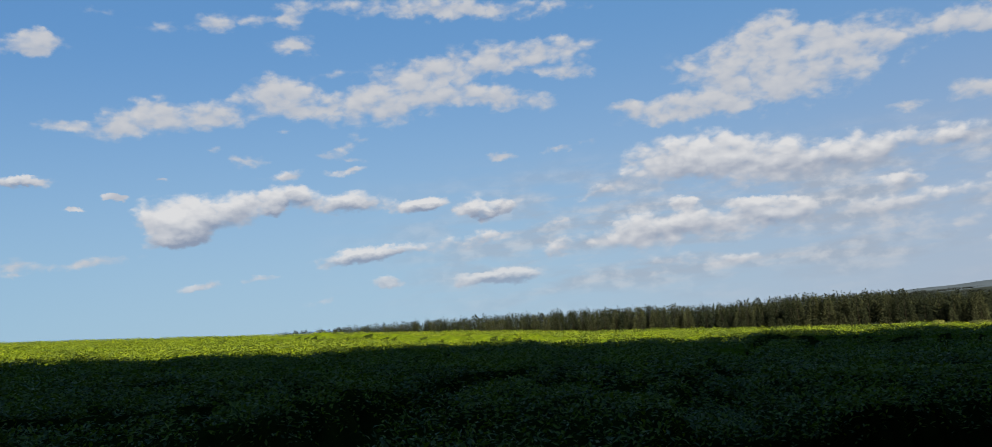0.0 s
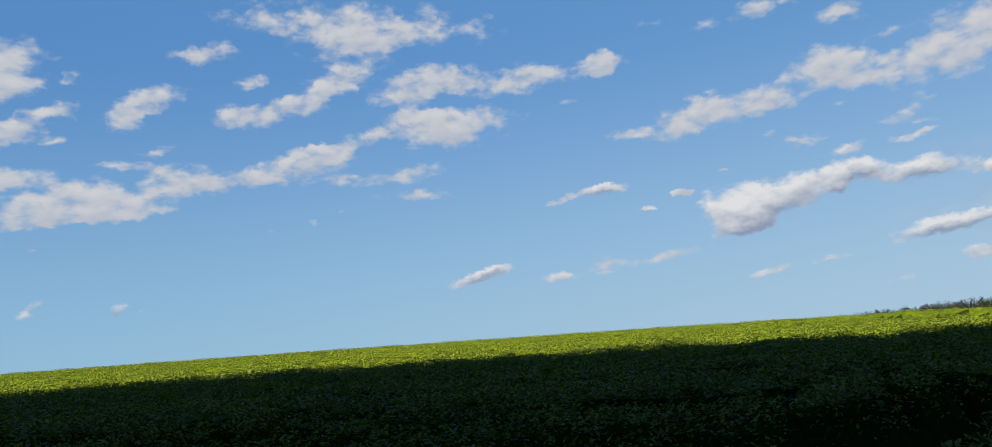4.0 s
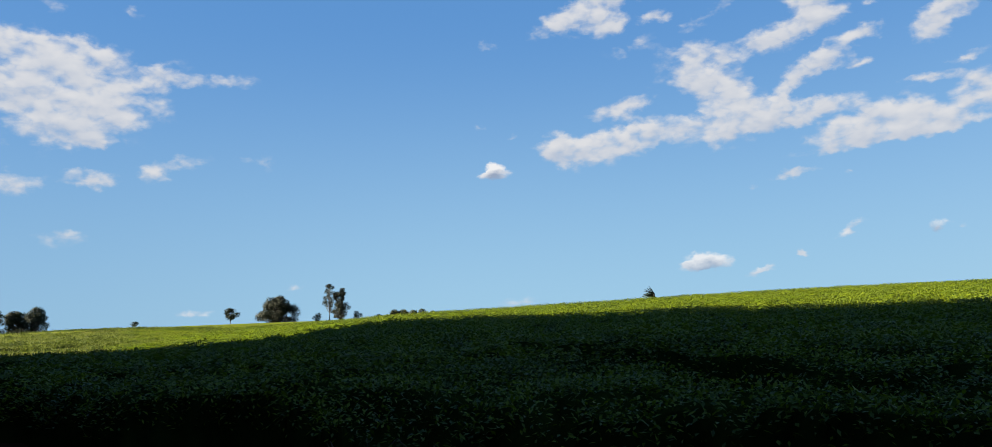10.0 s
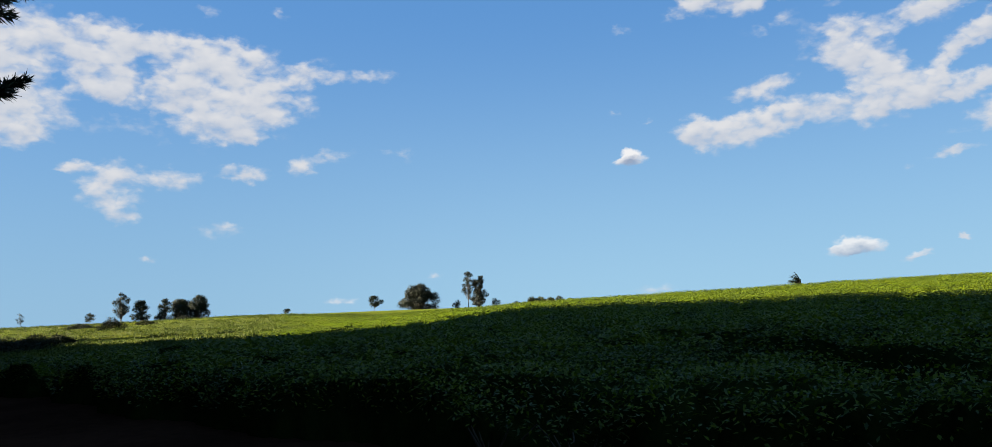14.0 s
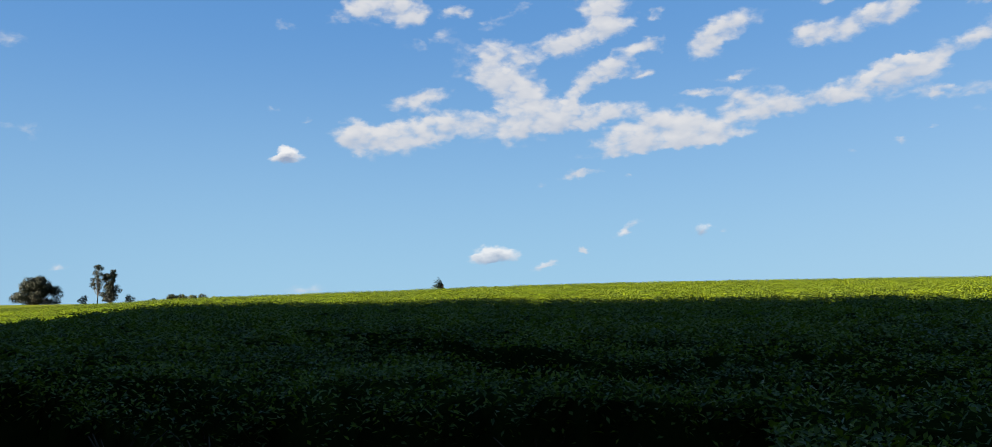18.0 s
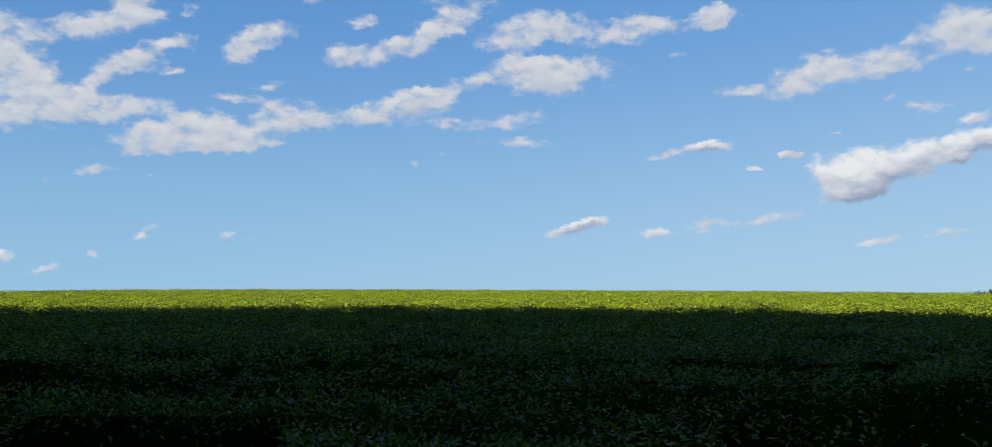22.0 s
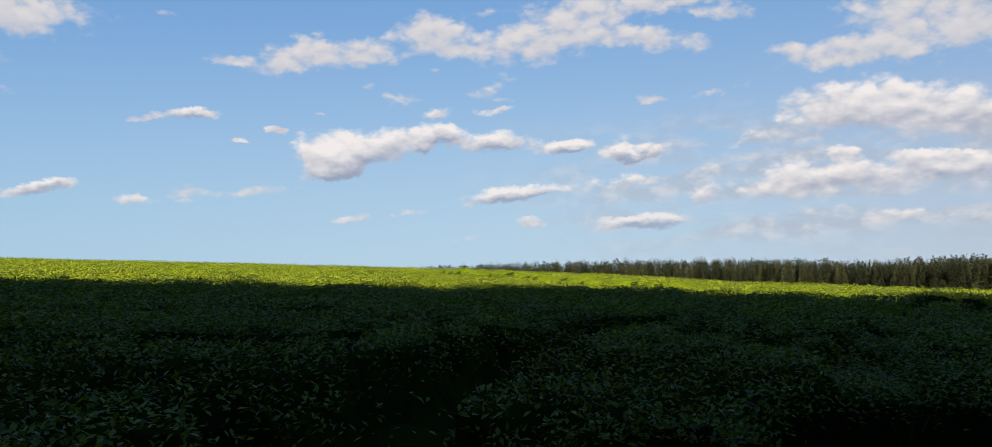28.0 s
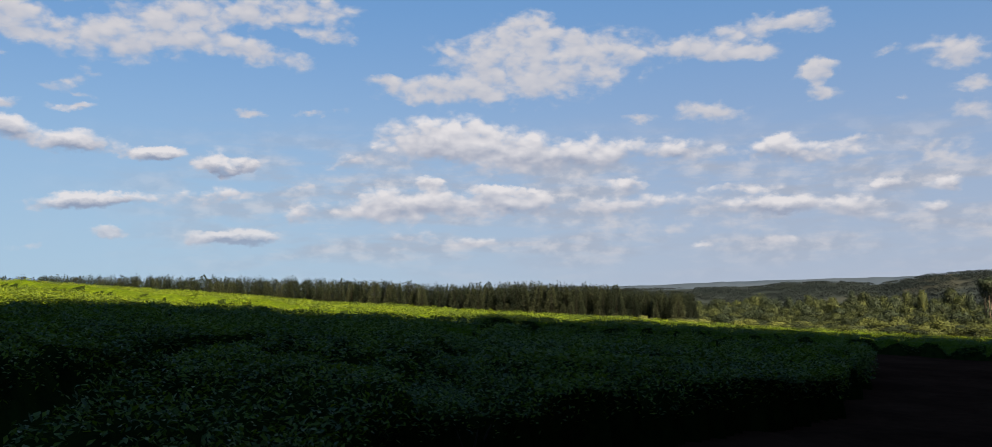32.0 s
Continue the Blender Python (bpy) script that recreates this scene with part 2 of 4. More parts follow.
patch(-64.9, 17.0, 4.6, 2.0, 14, 0.85)
patch(-62.8, 18.1, 4.7, 1.3, 5, 0.80)
patch(-63.3, 16.3, 2.6, 0.9, 4, 0.70)
patch(-68.5, 18.3, 3.8, 0.8, 14, 0.50)
patch(-68.3, 14.3, 3.8, 2.4, 7, 0.95)
patch(-65.7, 13.9, 6.8, 2.0, 8, 0.95)
patch(-59.4, 14.8, 3.8, 0.9, 2, 0.80)
patch(-57.3, 15.7, 3.9, 0.9, 9, 0.70)
patch(-64.7, 12.2, 5.6, 2.2, 8, 0.85)
patch(-61.9, 13.2, 8.0, 2.5, 9, 0.95)
patch(-59.5, 12.4, 9.9, 2.5, 7, 0.95)
patch(-56.1, 14.0, 5.7, 2.7, 3, 1.00)
patch(-52.9, 13.8, 7.0, 2.1, 6, 1.00)
patch(-48.4, 14.5, 8.5, 2.8, 10, 1.00)
patch(-47.0, 15.1, 5.6, 1.8, 14, 0.90)
patch(-45.8, 13.3, 4.3, 1.2, -2, 0.80)
patch(-41.6, 13.6, 6.8, 1.7, 5, 0.85)
patch(-40.8, 12.2, 7.7, 0.9, -1, 0.70)
patch(-47.6, 15.6, 3.6, 1.0, 3, 0.80)
patch(-67.7, 10.1, 3.4, 1.0, 6, 0.50)
patch(-62.2, 11.6, 14.3, 1.1, 5, 0.60)
patch(-47.9, 10.7, 1.5, 0.7, -4, 0.50)
patch(-46.2, 11.6, 1.8, 0.5, 8, 0.45)
patch(-50.6, 10.4, 0.9, 0.5, 1, 0.45)
patch(-58.5, 6.0, 1.4, 0.6, -1, 0.45)
patch(-67.5, 5.1, 1.0, 0.4, 2, 0.45)
patch(-81.6, 20.6, 5.8, 2.6, 14, 0.95)
patch(-79.0, 21.6, 6.4, 3.4, 12, 0.95)
patch(-78.4, 20.1, 5.9, 1.7, 13, 0.70)
patch(-75.2, 20.5, 2.6, 1.2, 0, 0.80)
patch(-87.2, 19.6, 2.1, 1.4, 6, 0.55)
patch(-77.2, 18.8, 4.7, 1.8, 8, 0.50)
patch(-72.0, 22.4, 7.1, 1.5, 3, 0.80)
patch(-72.3, 20.3, 5.7, 1.5, 18, 0.60)
patch(-73.4, 17.5, 5.8, 4.2, 8, 0.80)
patch(-71.9, 16.3, 6.1, 3.6, 4, 0.85)
patch(-71.1, 15.1, 4.9, 2.4, 6, 0.90)
patch(-78.1, 15.0, 6.2, 1.7, 17, 0.85)
patch(-82.4, 12.6, 5.4, 2.6, 5, 0.95)
patch(-79.5, 12.5, 8.8, 3.0, 6, 1.00)
patch(-76.7, 13.4, 7.7, 2.7, 4, 1.00)
patch(-71.2, 13.3, 8.6, 3.1, 6, 1.00)
patch(-69.0, 13.8, 7.4, 2.7, -2, 1.00)
patch(-68.6, 18.3, 6.8, 2.4, 8, 0.85)
patch(-65.5, 20.5, 5.5, 4.1, 3, 0.95)
patch(-66.0, 19.0, 5.5, 1.8, 3, 0.80)
patch(-62.1, 20.0, 1.9, 1.1, 11, 0.60)
patch(-51.3, 20.0, 3.0, 1.3, 9, 0.80)
patch(-55.4, 21.4, 5.0, 1.5, -3, 0.70)
patch(-69.9, 9.3, 1.8, 1.0, -2, 0.40)
patch(-67.3, 10.0, 3.1, 1.1, 1, 0.60)
patch(-64.2, 9.9, 1.2, 0.5, 2, 0.45)
patch(-67.2, 5.0, 1.2, 0.5, 3, 0.50)
patch(-87.5, 14.1, 1.6, 0.7, -8, 0.40)
patch(-85.5, 13.6, 1.1, 0.7, 11, 0.45)
patch(-120.2, 18.1, 4.8, 3.2, 4, 0.95)
patch(-120.1, 16.3, 4.8, 3.2, 10, 0.90)
patch(-119.8, 15.2, 2.9, 2.2, 6, 0.70)
patch(-116.0, 18.1, 8.2, 2.4, 6, 0.95)
patch(-112.9, 17.6, 8.0, 2.8, 5, 1.00)
patch(-116.5, 15.3, 4.8, 2.8, 18, 0.90)
patch(-114.0, 16.2, 7.9, 3.4, 4, 1.00)
patch(-111.6, 14.7, 9.9, 3.5, 6, 0.95)
patch(-112.8, 13.2, 7.0, 2.3, 0, 0.80)
patch(-111.7, 12.6, 1.7, 1.0, -8, 0.60)
patch(-108.3, 16.9, 5.2, 2.3, 12, 0.90)
patch(-104.5, 16.9, 8.2, 1.4, 2, 0.50)
patch(-119.3, 10.2, 6.9, 2.4, 1, 0.75)
patch(-119.9, 8.6, 4.9, 3.3, -4, 0.75)
patch(-118.7, 7.5, 2.5, 1.2, -2, 0.55)
patch(-115.7, 10.1, 3.6, 2.5, 2, 0.70)
patch(-111.9, 10.5, 4.4, 1.4, 2, 0.85)
patch(-108.3, 11.0, 3.0, 1.8, 18, 0.60)
patch(-106.6, 11.7, 4.4, 1.8, 10, 0.55)
patch(-101.9, 11.9, 4.2, 1.7, 0, 0.40)
patch(-113.2, 7.1, 4.6, 2.0, 1, 0.50)
patch(-114.4, 20.5, 2.4, 2.2, -7, 0.40)
patch(-109.7, 20.7, 2.2, 1.9, 4, 0.35)
patch(-124.0, 18.0, 6.9, 4.5, 1, 1.00)
patch(-127.4, 15.6, 8.3, 6.1, 10, 0.90)
patch(-125.4, 13.5, 8.0, 5.1, 9, 0.80)
patch(-125.1, 12.1, 5.3, 2.3, 7, 0.60)
patch(-126.2, 20.4, 3.1, 1.6, 12, 0.90)
patch(-121.7, 10.6, 3.3, 1.1, 3, 0.70)
patch(-129.2, 9.1, 2.0, 0.8, 3, 0.40)
low_cloud.close()
high_cloud.close()

drawn = W.vec("ADD", stretched, W.vec("MULTIPLY", push, (0.45, 0.45, 0.0)))
broad = W.noise(stretched, 0.42, 3.0, 0.5)
fine = W.noise(drawn, 0.6, 6.0, 0.52)
soft = W.noise(stretched, 0.6, 2.0, 0.45)
soft_up = W.noise(W.vec("ADD", stretched, (-0.1, 0.75, 0.0)), 0.6, 2.0, 0.45)
billow = W.math("MULTIPLY", W.math("ABSOLUTE", W.math("SUBTRACT", W.noise(drawn, 0.75, 2.0, 0.45), 0.5)), 4.0)
relief = W.math("ADD", W.math("MULTIPLY", W.math("SUBTRACT", soft, soft_up), 0.9), W.math("MULTIPLY", W.math("SUBTRACT", billow, 0.35), 0.16))
lumps = W.math("ADD", W.math("MULTIPLY", W.math("SUBTRACT", fine, 0.5), 2.0), W.math("MULTIPLY", W.math("SUBTRACT", broad, 0.5), 0.6))
low_right = W.math("MULTIPLY", W.span(azimuth, -14.0, 8.0), W.span(W.math("ABSOLUTE", W.math("SUBTRACT", height, 6.3)), 6.0, 1.5))


def cloud_layer(layer, bumps, edge, solid, dark, light, depth, step):
    """How dense a layer is and what colour it has: bright where its top catches the sun, grey towards its base."""
    here = W.math("MINIMUM", layer.at(ragged), 1.0)
    over = W.math("MINIMUM", layer.at(W.vec("ADD", ragged, (-0.1, step, 0.0))), 1.6)
    under = W.math("MINIMUM", layer.at(W.vec("ADD", ragged, (0.1, -step, 0.0))), 1.6)
    mass = W.math("ADD", W.math("ADD", here, W.math("MULTIPLY", lumps, bumps)), W.math("MULTIPLY", W.math("SUBTRACT", billow, 0.35), 0.3))
    dense = W.math("MULTIPLY", W.span(mass, edge, solid), W.span(here, 0.0, 0.42))
    lit = W.math("ADD", W.math("ADD", 0.68, relief), W.math("MULTIPLY", W.math("SUBTRACT", under, over), depth))
    return dense, W.mix(W.span(lit, 0.12, 1.0, smooth=False), dark, light)


high_dense, high_colour = cloud_layer(high_cloud, 1.0, 0.2, 1.12, (0.076, 0.088, 0.110), (0.124, 0.126, 0.131), 0.16, 0.6)
low_dense, low_colour = cloud_layer(low_cloud, 0.8, 0.14, 0.9, (0.052, 0.064, 0.088), (0.148, 0.149, 0.152), 0.42, 0.45)
sky = W.add("ShaderNodeTexSky")
sky.sky_type, sky.sun_disc, sky.sun_elevation, sky.sun_rotation = "NISHITA", False, radians(SUN_EL), radians(360 - SUN_AZ)
sky.air_density, sky.dust_density, sky.ozone_density = 1.0, 0.2, 3.0
sky_colour = W.mix(1.0, sky.outputs[0], (0.01683, 0.01934, 0.02211), "MULTIPLY")
upper_colour = W.mix(W.span(azimuth, -90.0, 20.0), (0.0185, 0.0545, 0.1207), (0.0255, 0.0640, 0.1240))
sky_colour = W.mix(0.75, sky_colour, upper_colour)
haze_colour = W.mix(W.span(azimuth, -75.0, 0.0), (0.062, 0.106, 0.139), (0.080, 0.115, 0.143))
haze_colour = W.mix(W.span(azimuth, -10.0, 35.0), haze_colour, (0.084, 0.098, 0.119))
haze_colour = W.mix(W.span(azimuth, -85.0, -125.0), haze_colour, (0.050, 0.088, 0.122))
sky_colour = W.mix(W.span(height, 23.0, -3.0, 0.0, 0.9), sky_colour, haze_colour)
# thin grey layers low down to the right of the field
layers = W.noise(W.add("ShaderNodeCombineXYZ", (W.math("MULTIPLY", azimuth, 0.16), W.math("MULTIPLY", height, 0.75), 3.0)).outputs[0], 1.0, 5.0, 0.55)
layered = W.math("MULTIPLY", W.math("MULTIPLY", low_right, W.span(layers, 0.36, 0.66)), 0.8)
sky_colour = W.mix(layered, sky_colour, W.mix(W.span(fine, 0.4, 0.65), (0.074, 0.085, 0.103), (0.118, 0.120, 0.126)))
clearness = W.span(height, -1.0, 9.5, 0.5, 0.95)
backdrop = W.mix(W.math("MULTIPLY", high_dense, clearness), sky_colour, high_colour)
backdrop = W.mix(W.math("MULTIPLY", low_dense, W.span(height, -1.0, 8.0, 0.42, 0.96)), backdrop, low_colour)
out = W.add("ShaderNodeBackground", (backdrop, 0.72))
world.node_tree.links.new(out.outputs[0], W.add("ShaderNodeOutputWorld").inputs[0])


# ---- materials ----
def surface(name, colours, scale=1.0, rough=0.7, bump=0.0, bump_scale=8.0, gloss=0.3, through_light=0.0, island=0.0, coords="Object", spots=None, each=0.0):
    """A mottled material: two colours mixed at two sizes, optional bump, thin-leaf translucency and variation from piece to piece."""
    m = bpy.data.materials.new(name)
    m.use_nodes = True
    m.node_tree.nodes.clear()
    N = Nodes(m.node_tree)
    where = N.add("ShaderNodeTexCoord").outputs[coords]
    coarse, grain = N.noise(where, scale, 3.0), N.noise(where, scale * 9.0, 4.0)
    fac = N.math("ADD", N.math("MULTIPLY", coarse, 0.65), N.math("MULTIPLY", grain, 0.35))
    if island:
        fac = N.math("ADD", fac, N.math("MULTIPLY", N.math("SUBTRACT", N.add("ShaderNodeNewGeometry").outputs["Random Per Island"], 0.5), island))
    if each:
        fac = N.math("ADD", fac, N.math("MULTIPLY", N.math("SUBTRACT", N.add("ShaderNodeObjectInfo").outputs["Random"], 0.5), each))
    colour = N.mix(N.span(fac, 0.3, 0.7), colours[0], colours[1])
    if spots:
        colour = N.mix(N.span(N.noise(where, spots[1], 3.0), spots[2], spots[2] + 0.1), colour, spots[0])
    b = N.add("ShaderNodeBsdfPrincipled", {"Base Color": colour, "Roughness": rough, "Specular IOR Level": gloss})
    if bump:
        bp = N.add("ShaderNodeBump", {"Strength": bump, "Distance": 0.05, "Height": N.noise(where, bump_scale, 6.0)})
        m.node_tree.links.new(bp.outputs[0], b.inputs["Normal"])
    shader = b.outputs[0]
    if through_light:
        t = N.add("ShaderNodeBsdfTranslucent", {"Color": colour})
        shader = N.add("ShaderNodeMixShader", (through_light, shader, t.outputs[0])).outputs[0]
    m.node_tree.links.new(shader, N.add("ShaderNodeOutputMaterial").inputs[0])
    return m


TEA = surface("tea_leaf", ((0.0310, 0.0500, 0.0110), (0.0980, 0.1250, 0.0035)), 0.6, 0.5, gloss=0.14, through_light=0.34, island=0.3)
TEA_SHOOT = surface("tea_shoot", ((0.0492, 0.0738, 0.0041), (0.082, 0.1107, 0.00492)), 0.8, 0.4, gloss=0.4, through_light=0.35, island=0.4)
# inner sheet in two tones: leaf shade painted near-black, farther tea painted lit
TEA_INNER_SHADE = surface("tea_inner_shade", ((0.0050, 0.0088, 0.0022), (0.0120, 0.0180, 0.0034)), 3.0, 1.0, 0.4, gloss=0.0)
TEA_INNER_LIT = surface("tea_inner_lit", ((0.0260, 0.0430, 0.0050), (0.0600, 0.0840, 0.0035)), 2.5, 0.9, 0.9, 9.0, gloss=0.0)
TWIG = surface("tea_twig", ((0.02938, 0.02203, 0.01469), (0.06854, 0.05386, 0.03917)), 6.0, 0.85, 0.4, 30.0)
SOIL = surface("soil", ((0.017, 0.0072, 0.0045), (0.038, 0.016, 0.0095)), 0.5, 1.0, 0.8, 6.0, gloss=0.0)
GRASS = surface("rough_grass", ((0.03259, 0.04812, 0.006299), (0.07243, 0.08019, 0.01155)), 0.15, 0.8, 0.5, 3.0, gloss=0.0, spots=((0.02709, 0.0357, 0.007139), 0.35, 0.55))
BLADE = surface("grass_blade", ((0.03823, 0.05994, 0.006998), (0.08652, 0.0972, 0.01283)), 0.3, 0.7, through_light=0.3, island=0.6, gloss=0.2)
PINE = surface("pine_needles", ((0.003917, 0.009792, 0.003917), (0.01175, 0.02154, 0.007834)), 0.5, 0.6, gloss=0.3, through_light=0.1, island=0.5)
PINE_FAR = surface("pine_plantation", ((0.0030, 0.0048, 0.0024), (0.0125, 0.0145, 0.0068)), 0.16, 0.8, gloss=0.05, through_light=0.1, island=0.5, each=0.7)
BARK = surface("bark", ((0.02448, 0.01714, 0.01224), (0.06854, 0.04896, 0.03672)), 3.0, 0.9, 0.8, 14.0, gloss=0.15)
PALE_BARK = surface("pale_bark", ((0.03427, 0.03036, 0.02546), (0.07344, 0.06365, 0.05386)), 1.5, 0.8, 0.4, 6.0, gloss=0.2)
GUM = surface("gum_leaf", ((0.00612, 0.00972, 0.00612), (0.01656, 0.01872, 0.01188)), 0.5, 0.7, gloss=0.15, through_light=0.15, island=0.6)
BROAD = surface("broad_leaf", ((0.00432, 0.00828, 0.0036), (0.01188, 0.01692, 0.00612)), 0.5, 0.7, gloss=0.15, through_light=0.15, island=0.6)
BUSH = surface("thicket_leaf", ((0.0050, 0.0078, 0.0028), (0.0320, 0.0370, 0.0090)), 0.12, 0.7, gloss=0.1, through_light=0.12, island=0.25, each=0.8)
BUSH_OLIVE = surface("olive_thicket_leaf", ((0.0140, 0.0180, 0.0050), (0.0500, 0.0550, 0.0130)), 0.12, 0.7, gloss=0.1, through_light=0.12, island=0.3, each=0.5)
PASTURE_LEAF = surface("pasture_leaf", ((0.01802, 0.03226, 0.004645), (0.0601, 0.07741, 0.009289)), 0.3, 0.7, gloss=0.1, through_light=0.2, island=0.4)
# green-blue base: distance haze is put into the colour; pale spots are fields
HILL = surface("haze_tinted_woodland", ((0.0105, 0.0140, 0.0150), (0.0150, 0.0185, 0.0175)), 0.012, 0.95, gloss=0.0, spots=((0.024, 0.024, 0.018), 0.006, 0.6))
# blue-grey of distance haze is mixed into this hill colour
HILL_HAZED = surface("haze_tinted_hill", ((0.026, 0.036, 0.050), (0.034, 0.044, 0.057)), 0.004, 0.95, gloss=0.0)
DARK_BARK = surface("dark_bark", ((0.00576, 0.00432, 0.00324), (0.01296, 0.00936, 0.0072)), 3.0, 0.95, 0.6, 14.0, gloss=0.05)
# leaf colour shifted towards blue to stand for haze across the valley
WOOD_HAZED = surface("haze_tinted_leaf", ((0.0065, 0.009, 0.0098), (0.0105, 0.0135, 0.0132)), 0.02, 0.9, gloss=0.0, island=0.15)


# ---- tools for building ----
def hash2(ix, iy, seed):
    v = np.sin(ix * 127.1 + iy * 311.7 + seed * 74.7) * 43758.5453
    return v - np.floor(v)


def wavy(x, y, seed=0.0):
    """Smooth noise between 0 and 1 on arrays."""
    ix, iy = np.floor(x), np.floor(y)
    u, v = x - ix, y - iy
    u, v = u * u * (3 - 2 * u), v * v * (3 - 2 * v)
    top = hash2(ix, iy, seed) * (1 - u) + hash2(ix + 1, iy, seed) * u
    low = hash2(ix, iy + 1, seed) * (1 - u) + hash2(ix + 1, iy + 1, seed) * u
    return top * (1 - v) + low * v


def heading(az):
    """Unit vector on the ground, az degrees to the left of +y."""
    return np.array((-math.sin(radians(az)), math.cos(radians(az))))


SLOPE, UPHILL = 0.0594, 67.0
ACROSS, ALONG = heading(45.0), heading(135.0)      # away from the lane into the field; along the lane to the left
CREST_AZ = (-180, -60, -46, -28, -17, -6, 4, 20, 35, 50, 65, 80, 86, 92, 97, 103, 109, 112, 121, 130, 150, 180)
CREST_R = (60, 60, 60, 50, 49, 51, 70, 88, 92, 104, 108, 70, 60, 52, 52, 60, 100, 110, 115, 130, 90, 60)
FAR_AZ = (-180, -90, -46, -20, 5, 20, 35, 50, 65, 80, 86, 92, 97, 103, 109, 112, 121, 130, 150, 180)
FAR_Z = (-6, -18, -20, -11, -5, 3, 9, 12, 14, 13, 13.2, 12.5, 11.7, 11.2, 11.8, 11.7, 9.2, 7.4, 2, -2)


def ground_z(x, y):
    x, y = np.asarray(x, float), np.asarray(y, float)
    r = np.hypot(x, y)
    az = np.degrees(np.arctan2(-x, y))
    g = SLOPE * np.cos(np.radians(az - UPHILL))
    crest, far = np.interp(az, CREST_AZ, CREST_R), np.interp(az, FAR_AZ, FAR_Z)
    s = np.clip((r - crest) / 250.0, 0, 1)
    z = g * np.minimum(r, crest) * (1 - s) + far * s
    return z - np.clip((r - 420) / 3000, 0, 1) * 20


def mesh_of(name, verts, faces, material, smooth=False):
    me = bpy.data.meshes.new(name)
    verts, faces = np.asarray(verts, np.float32), np.asarray(faces, np.int32)
    me.vertices.add(len(verts))
    me.vertices.foreach_set("co", verts.ravel())
    k = faces.shape[1]
    me.loops.add(faces.size)
    me.loops.foreach_set("vertex_index", faces.ravel())
    me.polygons.add(len(faces))
    me.polygons.foreach_set("loop_start", np.arange(len(faces), dtype=np.int32) * k)
    me.update(calc_edges=True)
    if smooth:
        me.shade_smooth()
    me.materials.append(material)
    return me


def part(name, me, parent=None, label=""):
    ob = new(name, me)
    if parent is not None:
        ob.parent = parent
    return tagged(ob, label)


def leaf_mesh(name, at, axis, side, length, width, material, fold=0.18):
    """Many leaves in one mesh: each a folded diamond of two triangles from base to tip."""
    at, axis, side = (np.asarray(v, float) for v in (at, axis, side))
    up = np.cross(axis, side)
    L, Wd = np.asarray(length)[:, None], np.asarray(width)[:, None]
    mid = at + axis * L * 0.45
    v = np.stack([at, mid + side * Wd / 2 + up * Wd * fold, at + axis * L, mid - side * Wd / 2 + up * Wd * fold], 1).reshape(-1, 3)
    i = np.arange(len(at))[:, None] * 4
    f = np.stack([i + [0, 1, 2], i + [0, 2, 3]], 1).reshape(-1, 3)
    return mesh_of(name, v, f, material)


def turned(rng, n, tilt_low, tilt_high):
    """Random leaf axes with elevations between the two angles, and the matching sideways vectors."""
    yaw, el = rng.uniform(0, 2 * np.pi, n), np.radians(rng.uniform(tilt_low, tilt_high, n))
    axis = np.stack([np.cos(yaw) * np.cos(el), np.sin(yaw) * np.cos(el), np.sin(el)], 1)
    side = np.stack([-np.sin(yaw), np.cos(yaw), np.zeros(n)], 1)
    roll = rng.uniform(-0.7, 0.7, n)[:, None]
    side = side * np.cos(roll) + np.cross(axis, side) * np.sin(roll)
    return axis, side


def tube(points, radii, sides=6):
    """Vertices and quads of a tapered tube along points."""
    pts = [Vector(p) for p in points]
    verts, faces = [], []
    for k, p in enumerate(pts):
        d = (pts[min(k + 1, len(pts) - 1)] - pts[max(k - 1, 0)]).normalized()
        u = d.orthogonal().normalized()
        w = d.cross(u)
        for s in range(sides):
            an = 2 * math.pi * s / sides
            verts.append(p + (u * math.cos(an) + w * math.sin(an)) * radii[k])
    for k in range(len(pts) - 1):
        for s in range(sides):
            a0, b0 = k * sides + s, k * sides + (s + 1) % sides
            faces.append((a0, b0, b0 + sides, a0 + sides))
    return [tuple(v) for v in verts], faces


def tubes_mesh(name, runs, material):
    verts, faces = [], []
    for points, radii, sides in runs:
        v, f = tube(points, radii, sides)
        faces += [tuple(i + len(verts) for i in q) for q in f]
        verts += v
    return mesh_of(name, verts, faces, material, True)


# ---- the ground: one sheet from the lane to the horizon ----
rings = np.concatenate([[0.0], np.geomspace(0.6, 4600, 130)])
spokes = np.radians(np.arange(0, 360, 1.5))
gr, ga = np.meshgrid(rings, spokes, indexing="ij")
gx, gy = -np.sin(ga) * gr, np.cos(ga) * gr
gz = ground_z(gx, gy) + (wavy(gx * 1.1, gy * 1.1, 3) - 0.5) * 0.09 * (gr < 60) + (wavy(gx * 0.06, gy * 0.06, 5) - 0.5) * 0.8 * np.clip((gr - 60) / 100, 0, 1)
verts = np.stack([gx, gy, gz], -1).reshape(-1, 3)
n_s = len(spokes)
i, j = np.meshgrid(np.arange(len(rings) - 1), np.arange(n_s), indexing="ij")
j2 = (j + 1) % n_s
faces = np.stack([i * n_s + j, i * n_s + j2, (i + 1) * n_s + j2, (i + 1) * n_s + j], -1).reshape(-1, 4)
ground = new("ground", mesh_of("ground", verts, faces, GRASS, True))
ground.data.materials.append(SOIL)
centre_a = (gx[:-1] + gx[1:]) / 2 * ACROSS[0] + (gy[:-1] + gy[1:]) / 2 * ACROSS[1]
centre_r = (gr[:-1] + gr[1:]) / 2
